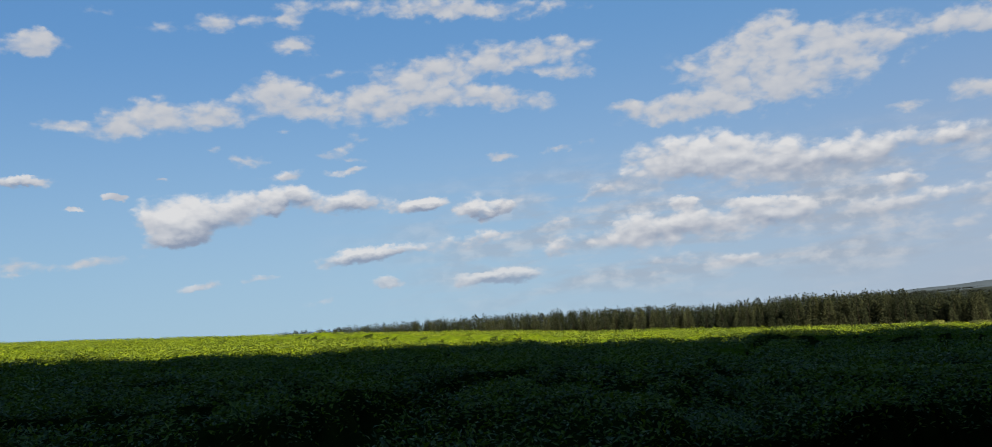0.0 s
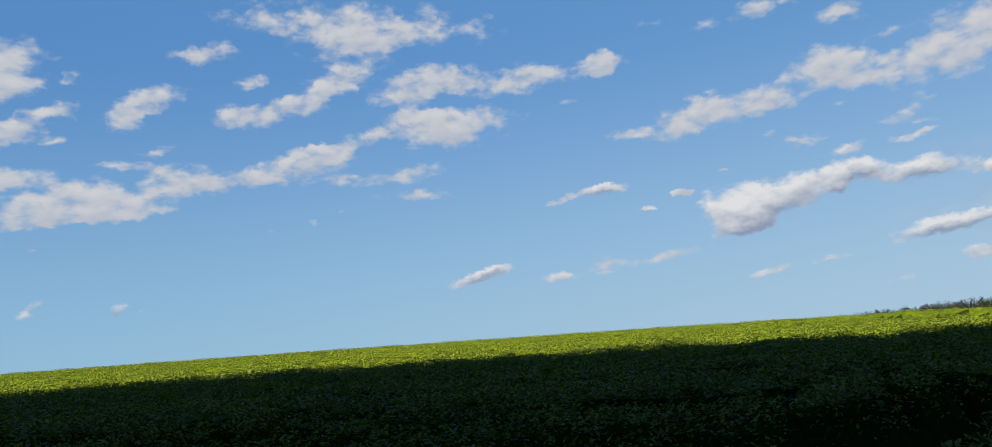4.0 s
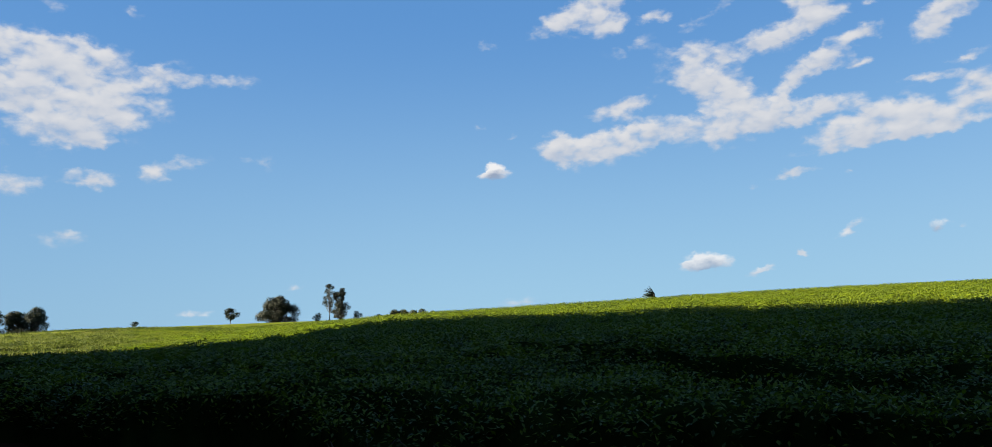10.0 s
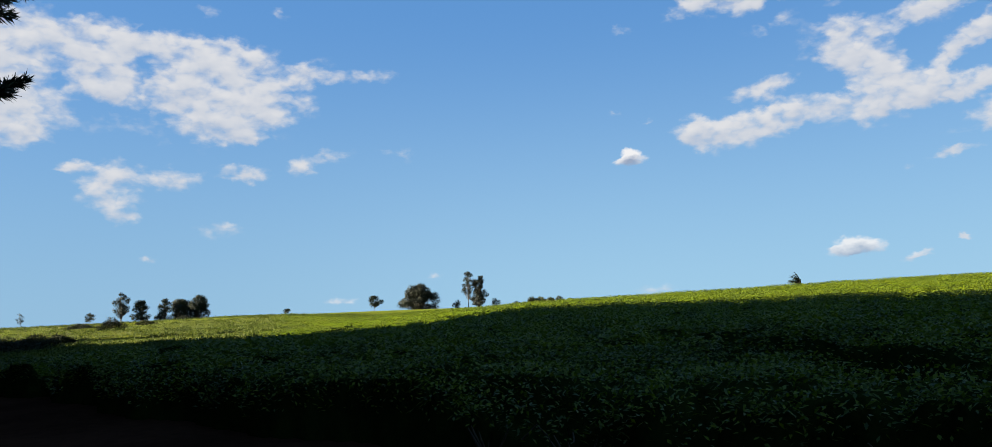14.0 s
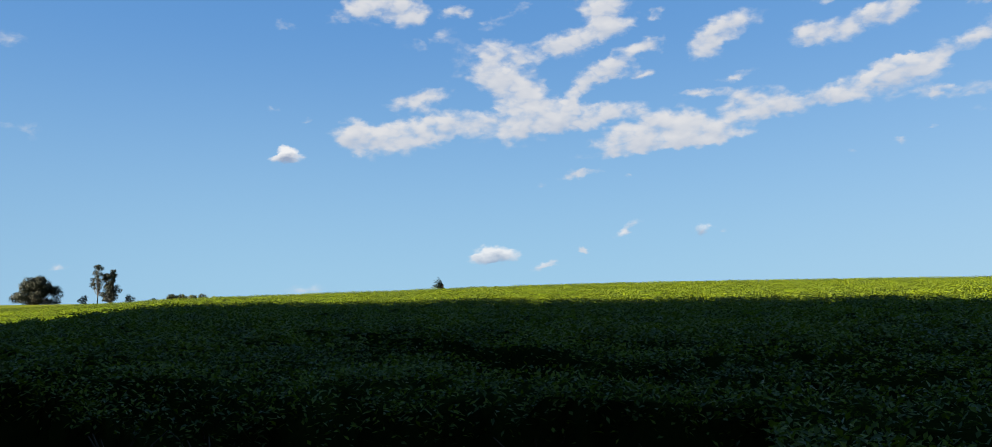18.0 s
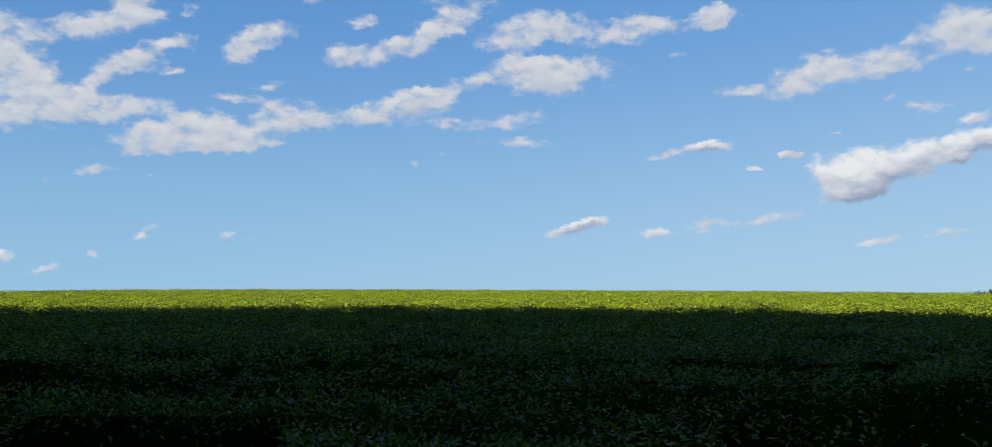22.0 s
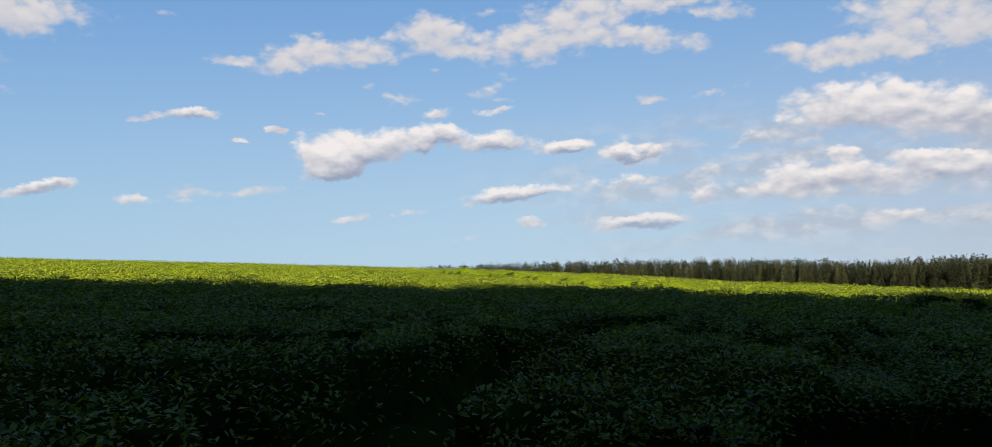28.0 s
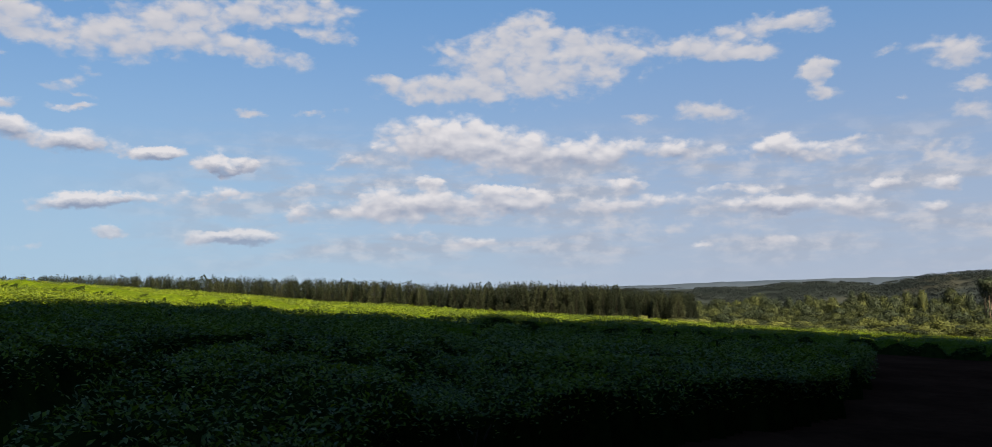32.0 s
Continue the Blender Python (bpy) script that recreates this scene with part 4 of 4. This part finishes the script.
# trees on the skyline
SKY_TREES = (
    (103.6, 300, 5.6, 5.6, 0.35, BROAD, BARK, 30, 0.78, "small round dark tree standing alone on the skyline"),
    (100.75, 300, 8.8, 15.0, 0.03, GUM, BARK, 80, 0.62, "broad spreading grey-green tree with foliage to the ground"),
    (97.55, 300, 12.8, 5.4, 0.3, GUM, PALE_BARK, 38, 0.75, "tall slender gum tree with a bare pale stem"),
    (96.85, 300, 11.8, 6.4, 0.04, GUM, BARK, 68, 0.78, "tall dark gum tree with a dense crown"),
    (98.3, 300, 2.6, 3.4, 0.1, BROAD, BARK, 9, 1.3, "low dark shrub on the skyline"),
    (95.8, 300, 2.6, 3.4, 0.1, BROAD, BARK, 9, 1.3, "low dark shrub on the skyline"),
    (118.8, 340, 11.6, 7.4, 0.22, GUM, PALE_BARK, 49, 0.61, "airy gum tree with thin foliage and a pale trunk"),
    (117.7, 340, 8.4, 7.5, 0.08, BROAD, BARK, 45, 0.85, "dense dark rounded tree"),
    (116.4, 340, 8.8, 6.4, 0.05, BROAD, BARK, 41, 0.82, "dense dark green tree"),
    (115.4, 342, 7.6, 10.5, 0.03, BROAD, BARK, 45, 0.88, "spreading dark green tree in a clump"),
    (114.4, 340, 9.0, 9.0, 0.03, BROAD, BARK, 45, 0.88, "spreading dark green tree in a clump"),
    (120.5, 340, 4.2, 4.2, 0.35, BROAD, BARK, 10, 1.2, "small dark leaning tree on the skyline"),
    (124.1, 340, 5.4, 3.4, 0.3, GUM, PALE_BARK, 9, 0.9, "thin sapling with sparse leaves"),
    (125.6, 340, 4.0, 4.2, 0.02, BROAD, BARK, 12, 1.4, "low round dark bush on the skyline"),
    (109.1, 330, 2.2, 3.0, 0.4, BROAD, BARK, 8, 1.2, "tiny flat-topped tree on the skyline"),
    (93.4, 300, 1.9, 5.0, 0.02, BUSH, BARK, 12, 1.2, "low hedge of scrub on the skyline"),
    (92.2, 300, 1.7, 4.0, 0.02, BUSH, BARK, 10, 1.2, "low hedge of scrub on the skyline"),
    (94.4, 300, 1.2, 3.0, 0.02, BUSH, BARK, 8, 1.2, "low hedge of scrub on the skyline"),
    (92.8, 302, 2.2, 4.4, 0.02, BUSH, BARK, 12, 1.2, "low hedge of scrub on the skyline"),
    (91.6, 302, 2.0, 4.6, 0.02, BROAD, BARK, 12, 1.1, "low hedge of scrub on the skyline"),
    (90.9, 300, 1.3, 4.0, 0.02, BUSH, BARK, 10, 1.1, "low hedge of scrub on the skyline"),
    (-45.85, 190, 18.0, 7.0, 0.05, BROAD, BARK, 30, 1.3, "dark dense tree at the end of the thicket"),
)
for k, (az, r, tall, wide, clear, leaf, bark, clumps, fat, label) in enumerate(SKY_TREES):
    tagged(plant(broad_tree("tree", 300 + k, tall, wide, clear, leaf, bark, clumps, 0.42, 125, 0.0, fat), az, r, 0.0, 1.0, 0.15), label, "tree")

# thicket of mixed trees below the brow
THICKET_AZ, THICKET_EL = (-52, -44, -40, -37, -31, -27, -24), (0.35, 0.35, 0.42, 0.24, 0.12, 0.16, 0.5)
canopies = [[[], [], 0, leaf] for leaf in (BUSH, BUSH_OLIVE, BROAD)]
thicket = tagged(new("thicket"), "mixed olive and dark green trees closing up behind the thicket's edge", "trees", kind="stuff")
for k in range(8):
    tree = broad_tree("tree", 400 + k, 8.0, 4.6 + 0.8 * (k % 3), 0.03, (BROAD, BUSH, BUSH_OLIVE, BUSH)[k % 4], DARK_BARK, 26, 0.3, 210, 0.0, 1.2)
    tagged(tree, ("dark green bushy tree in a mixed thicket", "bushy olive-green tree in a mixed thicket")[k % 4 > 0], "tree", "thicket trees")
    crown = next(c.data for c in tree.children if c.name.startswith("crown"))
    co = np.empty(len(crown.vertices) * 3, np.float32)
    crown.vertices.foreach_get("co", co)
    co = co.reshape(-1, 3)
    tri = np.array([tuple(f.vertices) for f in crown.polygons], np.int32)
    placed = False
    for m in range(66):
        row = (m + k) % 11
        az = -22.5 - 29.5 * ((m * 8 + k) * 0.618034 % 1)
        r = 120 + row * 24 + g.uniform(-10, 10)
        x, y, z = stand(az, r)
        el = float(np.interp(az, THICKET_AZ, THICKET_EL)) - 0.19 * (10 - row)
        tall = max(3.0, EYE + r * math.tan(radians(el)) - z) * (g.uniform(0.85, 1.02) if m % 7 else g.uniform(1.0, 1.12)) / 8.0
        wide, turn = g.uniform(0.8, 1.4) * (0.85 + r / 600), g.uniform(0, 6.28)
        if row < 4:
            made = copy_thing(tree, Matrix.Translation((x, y, z))) if placed else tree
            made.location, made.rotation_euler, made.scale, placed = (x, y, z), (0, 0, turn), (wide, wide, tall), True
        else:
            c, q = math.cos(turn) * wide, math.sin(turn) * wide
            into = canopies[m % 3]
            into[0].append(np.stack([co[:, 0] * c - co[:, 1] * q + x, co[:, 0] * q + co[:, 1] * c + y, co[:, 2] * tall + z], 1))
            into[1].append(tri + into[2])
            into[2] += len(co)
for v, f, n, leaf in canopies:
    part("crowns", mesh_of("crowns", np.concatenate(v), np.concatenate(f), leaf), thicket)


# ---- distance ----
def ridge(name, az_low, az_high, r, heights, material, label):
    """A long hill: a bank that rises to the given heights, evenly spaced from right to left."""
    az = np.linspace(az_low, az_high, 640)
    top = np.interp(az, np.linspace(az_low, az_high, len(heights)), heights) + (wavy(az * 1.2, az * 0, 9) - 0.5) * r * 0.0012 + (wavy(az * 9, az * 0, 8) - 0.5) * r * 0.0003
    rows = []
    for ring, (back, lift) in enumerate(((0.0, 0.0), (0.12, 0.75), (0.2, 1.0), (0.4, 0.6), (0.6, 0.0))):
        rr = r * (1 + back)
        rows.append(np.stack([-np.sin(np.radians(az)) * rr, np.cos(np.radians(az)) * rr, -30 + (top + 30) * lift], 1))
    v = np.concatenate(rows)
    i, j = np.meshgrid(np.arange(4), np.arange(639), indexing="ij")
    f = np.stack([i * 640 + j, i * 640 + j + 1, (i + 1) * 640 + j + 1, (i + 1) * 640 + j], -1).reshape(-1, 4)
    return tagged(new(name, mesh_of(name, v, f, material, True)), label, "hill", kind="structure")


def rise(r, az_low, az_high, steps, az_at, el_at):
    """Heights of a ridge whose top stands at the given angles over the horizon."""
    return tuple(EYE + r * 1.2 * math.tan(radians(float(np.interp(q, az_at, el_at)))) for q in np.linspace(az_low, az_high, steps))


FAR_TOPS = rise(2600, -80, 4, 43, (-80, -48, -42, -40, -33, -25, -16, -8, 4), (1.5, 1.4, 1.33, 1.28, 1.2, 0.93, 0.87, 0.5, 0.2))
NEAR_TOPS = rise(1100, -80, -10, 71, (-80, -50, -46, -43, -41.5, -40, -38, -35, -33, -25, -18, -10), (1.7, 1.6, 1.52, 1.36, 1.05, 0.8, 0.98, 0.98, 0.72, 0.66, 0.4, -0.3))
ridge("backdrop_hill", -80, 4, 2600, FAR_TOPS, HILL_HAZED, "wooded hills on the horizon, tinted blue-grey to stand for haze")
ridge("backdrop_hill_near", -80, -10, 1100, NEAR_TOPS, HILL, "dark wooded rise with pale fields")

# woodland in patches on the rise across the valley: many small crowns
g = np.random.default_rng(88)
at, ax, sd, ln = [], [], [], []
for k in range(3400):
    az, back = g.uniform(-54, -22), g.uniform(0.05, 0.21)
    if wavy(np.array([az * 0.45]), np.array([back * 22]), 71)[0] < 0.2:
        continue
    r = 1100 * (1 + back)
    p = heading(az) * r
    top = float(np.interp(az, np.linspace(-80, -10, 71), NEAR_TOPS))
    z = -30 + (top + 30) * float(np.interp(back, (0.0, 0.12, 0.2), (0.0, 0.75, 1.0)))
    n = 40
    d = g.normal(size=(n, 3))
    d /= np.linalg.norm(d, axis=1)[:, None]
    wide, tall = g.uniform(4, 9), g.uniform(1.5, 3.2)
    at.append(np.stack([d[:, 0] * wide, d[:, 1] * wide, np.abs(d[:, 2]) * tall], 1) + np.array((p[0], p[1], z)))
    a1, s1 = turned(g, n, 20, 70)
    ax.append(a1), sd.append(s1), ln.append(g.uniform(0.9, 1.7, n))
at, ax, sd, ln = (np.concatenate(v) for v in (at, ax, sd, ln))
valley = tagged(new("valley_woodland"), "dark patches of woodland across the valley", "woodland", kind="stuff")
part("crowns", leaf_mesh("crowns", at, ax, sd, ln, ln * 0.7, WOOD_HAZED), valley)


# ---- the near pine at the end of the row, its boughs reaching over the lane ----
TOWARD_FIELD = math.atan2(heading(49)[1], heading(49)[0])
LONG_BOUGHS = {38: TOWARD_FIELD, 42: TOWARD_FIELD + 0.35, 53: TOWARD_FIELD - 0.1, 58: TOWARD_FIELD + 0.15}


def near_pine(seed, tall, spread, boughs):
    g = np.random.default_rng(seed)
    top = new("pine_tree")
    part("trunk", tubes_mesh("trunk", [([(0, 0, -0.3), (0.1, 0.05, tall * 0.3), (0.0, 0.1, tall * 0.65), (0.05, 0, tall)], [0.26, 0.2, 0.13, 0.03], 10)], BARK), top)
    for k in range(boughs):
        up = 0.075 + 0.9 * (k + 0.5) / boughs
        an = k * 2.399
        z = tall * up
        reach = spread * min(1, (1 - up) * 2.2) ** 0.6 * g.uniform(0.72, 1.05) * min(1, 0.8 + 0.6 * up)
        rise = reach * g.uniform(0.0, 0.4)
        if k in LONG_BOUGHS:
            an, reach, rise = LONG_BOUGHS[k], 4.05, 0.8
        out_dir = Vector((math.cos(an), math.sin(an), 0))
        pts = [Vector((0, 0, z)) + out_dir * reach * q + Vector((0, 0, rise * q * q - 0.12 * reach * math.sin(q * 3.1))) for q in (0, 0.25, 0.5, 0.75, 1.0)]
        runs = [(pts, [0.05, 0.042, 0.032, 0.022, 0.01], 6)]
        at, ax = [], []
        for q in range(int(8 + reach * 8)):
            f = 0.25 + 0.75 * g.random()
            seg = min(3, int(f * 4))
            p = pts[seg].lerp(pts[seg + 1], f * 4 - seg)
            swing = Vector((-out_dir.y, out_dir.x, 0)) * g.uniform(-0.9, 0.9) + out_dir * 0.8 + Vector((0, 0, g.uniform(-0.1, 0.5)))
            tip = p + swing.normalized() * g.uniform(0.35, 0.85) * (1.15 - 0.4 * f)
            runs.append(([p, p.lerp(tip, 0.5), tip], [0.014, 0.011, 0.007], 4))
            d = np.array((tip - p).normalized())
            n = 72
            along = g.uniform(0.25, 1.05, n)[:, None]
            at.append(np.array(p) + (np.array(tip) - np.array(p)) * along)
            fan = d * g.uniform(0.6, 1.4, (n, 1)) + g.normal(size=(n, 3)) * 0.5
            ax.append(fan / np.linalg.norm(fan, axis=1)[:, None])
        bough = part("bough", tubes_mesh("bough", runs, BARK), top)
        at, ax = np.concatenate(at), np.concatenate(ax)
        side = np.cross(ax, g.normal(size=ax.shape))
        side /= np.linalg.norm(side, axis=1)[:, None]
        part("needles", leaf_mesh("needles", at, ax, side, g.uniform(0.16, 0.27, len(at)), np.full(len(at), 0.030), PINE, 0.0), bough)
    return top


lane_pine = tagged(plant(near_pine(71, 15.5, 2.9, 130), 138.6, 17.5), "tall dark pine with long drooping needle tufts", "pine tree", "pines at the lane's end")
for az, r, turn in ((138.4, 20.5, 60), (137.8, 24.5, 130)):
    copy_thing(lane_pine, Matrix.LocRotScale(stand(az, r), Euler((0, 0, radians(turn))), None))


# ---- a lone palm on the brow, its fronds blown to one side ----
def palm():
    g = np.random.default_rng(91)
    top = new("palm")
    part("stem", tubes_mesh("stem", [([(0, 0, -0.3), (0.03, 0, 0.8), (0, 0.02, 1.75)], [0.2, 0.17, 0.13], 8)], BARK), top)
    blown = Vector((*heading(150), 0))
    for k in range(34):
        an = k * 2.4
        d = (Vector((math.cos(an), math.sin(an), 0)) * 0.6 + blown * 0.75 + Vector((0, 0, g.uniform(0.2, 1.5)))).normalized()
        root = Vector((0, 0, 0.95 + 0.75 * g.random()))
        ln = g.uniform(0.8, 1.3)
        pts = [root + d * ln * q + blown * 0.25 * q * q + Vector((0, 0, -0.2 * q * q)) for q in np.linspace(0, 1, 7)]
        at, ax = [], []
        for q in range(6):
            for f in range(6):
                p = pts[q].lerp(pts[q + 1], f / 6)
                for sgn in (-1, 1):
                    at.append(p)
                    ax.append(((pts[q + 1] - pts[q]).normalized() + d.cross(Vector((0, 0, 1))) * sgn * 0.8 + Vector((0, 0, -0.35))).normalized())
        at, ax = np.array([tuple(v) for v in at]), np.array([tuple(v) for v in ax])
        side = np.cross(ax, np.array((0, 0, 1.0)))
        side /= np.linalg.norm(side, axis=1)[:, None] + 1e-6
        part("frond", leaf_mesh("frond", at, ax, side, g.uniform(0.2, 0.34, len(at)), np.full(len(at), 0.06), BROAD), top)
    return top


tagged(plant(palm(), 76.65, 86.0, 0, 0.76), "small dark palm with wind-blown fronds standing in the tea", "palm")


# ---- rough pasture to the left of the tea ----
def clump(g, n, wide, tall, leaf, size):
    """One low shrub: leaves filling a lumpy dome."""
    d = g.normal(size=(n, 3))
    d /= np.linalg.norm(d, axis=1)[:, None]
    k = g.uniform(0.5, 1.0, n)[:, None] ** 0.5
    lump = 1 + 0.25 * np.sin(d[:, :1] * 5 + 1) * np.cos(d[:, 1:2] * 4)
    p = d * k * lump * np.array((wide / 2, wide / 2, tall)) * np.array((1, 1, 1.0))
    p[:, 2] = np.abs(p[:, 2])
    axis, side = turned(g, n, -30, 60)
    length = size * g.uniform(0.6, 1.4, n)
    return p, axis, side, length


g = np.random.default_rng(55)
stems = lambda w, t: tubes_mesh("woody_base", [([(0, 0, -0.1), (math.cos(q) * w * 0.15, math.sin(q) * w * 0.15, t * 0.4), (math.cos(q) * w * 0.3, math.sin(q) * w * 0.3, t * 0.75)], [0.03, 0.02, 0.01], 5) for q in range(6)], TWIG)
for az, r, wide, tall, leaf in ((128.6, 62, 3.4, 1.3, BUSH), (127.2, 58, 3.0, 1.2, BROAD), (125.9, 60, 2.6, 1.1, BROAD), (124.6, 56, 2.8, 1.0, BROAD), (123.2, 60, 1.8, 1.0, BUSH), (122.1, 64, 1.5, 0.8, BROAD),
                                (119.3, 78, 1.6, 1.6, BUSH), (130.2, 55, 3.0, 1.4, BUSH), (126.6, 75, 2.2, 0.9, BUSH), (121.0, 90, 1.8, 0.8, BROAD), (117.4, 95, 1.5, 0.7, BUSH), (115.3, 120, 2.0, 0.9, BROAD)):
    shrub = tagged(plant(new("shrub"), az, r * (0.78 if r < 70 else 1)), "low scrubby shrub in rough pasture", "shrub", "pasture shrubs")
    p, axis, side, length = clump(g, 3600, wide * (1.0 if r < 70 else 1.3), tall * 0.55, leaf, 0.1)
    part("leaves", leaf_mesh("leaves", p, axis, side, length, length * 0.5, BROAD if r < 70 else leaf), shrub)
    part("woody_base", stems(wide, tall), shrub)

scrub = tagged(new("pasture_scrub"), "scattered scrub and tussocks in yellow-green pasture", "scrub", kind="stuff")
pts, axs, sds, lns = [], [], [], []
for k in range(900):
    az, r = g.uniform(104, 136), 36 * (140 / 36) ** g.random()
    x, y, z = stand(az, r)
    if in_tea(np.array([x]), np.array([y]))[0]:
        continue
    p, axis, side, length = clump(g, 110, g.uniform(0.4, 1.6) * (1 + r / 200), g.uniform(0.06, 0.2), PASTURE_LEAF, 0.075 * (1 + r / 140))
    pts.append(p + np.array((x, y, z))), axs.append(axis), sds.append(side), lns.append(length)
for k in range(420):
    az = g.uniform(103, 133)
    x, y, z = stand(az, float(np.interp(az, CREST_AZ, CREST_R)) + g.uniform(-6, 10))
    p, axis, side, length = clump(g, 60, g.uniform(0.8, 2.2), g.uniform(0.1, 0.32), BROAD, 0.12)
    pts.append(p + np.array((x, y, z))), axs.append(axis), sds.append(side), lns.append(length)
pts, axs, sds, lns = (np.concatenate(v) for v in (pts, axs, sds, lns))
part("scrub_leaves", leaf_mesh("scrub_leaves", pts, axs, sds, lns, lns * 0.5, PASTURE_LEAF), scrub)

n = 190000
az, r = np.radians(g.uniform(100, 137, n)), 24 * (150 / 24) ** g.random(n)
x, y = -np.sin(az) * r, np.cos(az) * r
ok = ~in_tea(x, y) & ((x * ACROSS[0] + y * ACROSS[1] > 2.5) | (r > 30)) & (wavy(x * 0.25, y * 0.25, 61) > 0.25)
x, y, r = x[ok], y[ok], r[ok]
axis, side = turned(g, len(x), 35, 85)
length = g.uniform(0.06, 0.16, len(x)) * (1 + r / 250)
grass = tagged(new("pasture_grass"), "rough yellow-green grass on the open slope", "grass", kind="stuff")
part("blades", leaf_mesh("blades", np.stack([x, y, ground_z(x, y)], 1), axis, side, length, 0.014 * (1 + r / 45), BLADE, 0.0), grass)

# belt of trees far off beyond the pasture
for k in range(3):
    tree = broad_tree("tree", 500 + k, 4.2, 4.0, 0.03, BROAD, DARK_BARK, 12, 0.42, 170)
    tagged(tree, "small dark tree in a far belt of woodland", "tree")
    copies(tree, [(126.2 + 7.5 * (m + g.random()) / 16, 415 + g.uniform(-8, 8), g.uniform(0, 360), g.uniform(0.5, 0.8) * (1.35 if 126.3 < 126.2 + 7.5 * m / 16 < 128.2 else 1.0)) for m in range(16)], "far belt of trees")
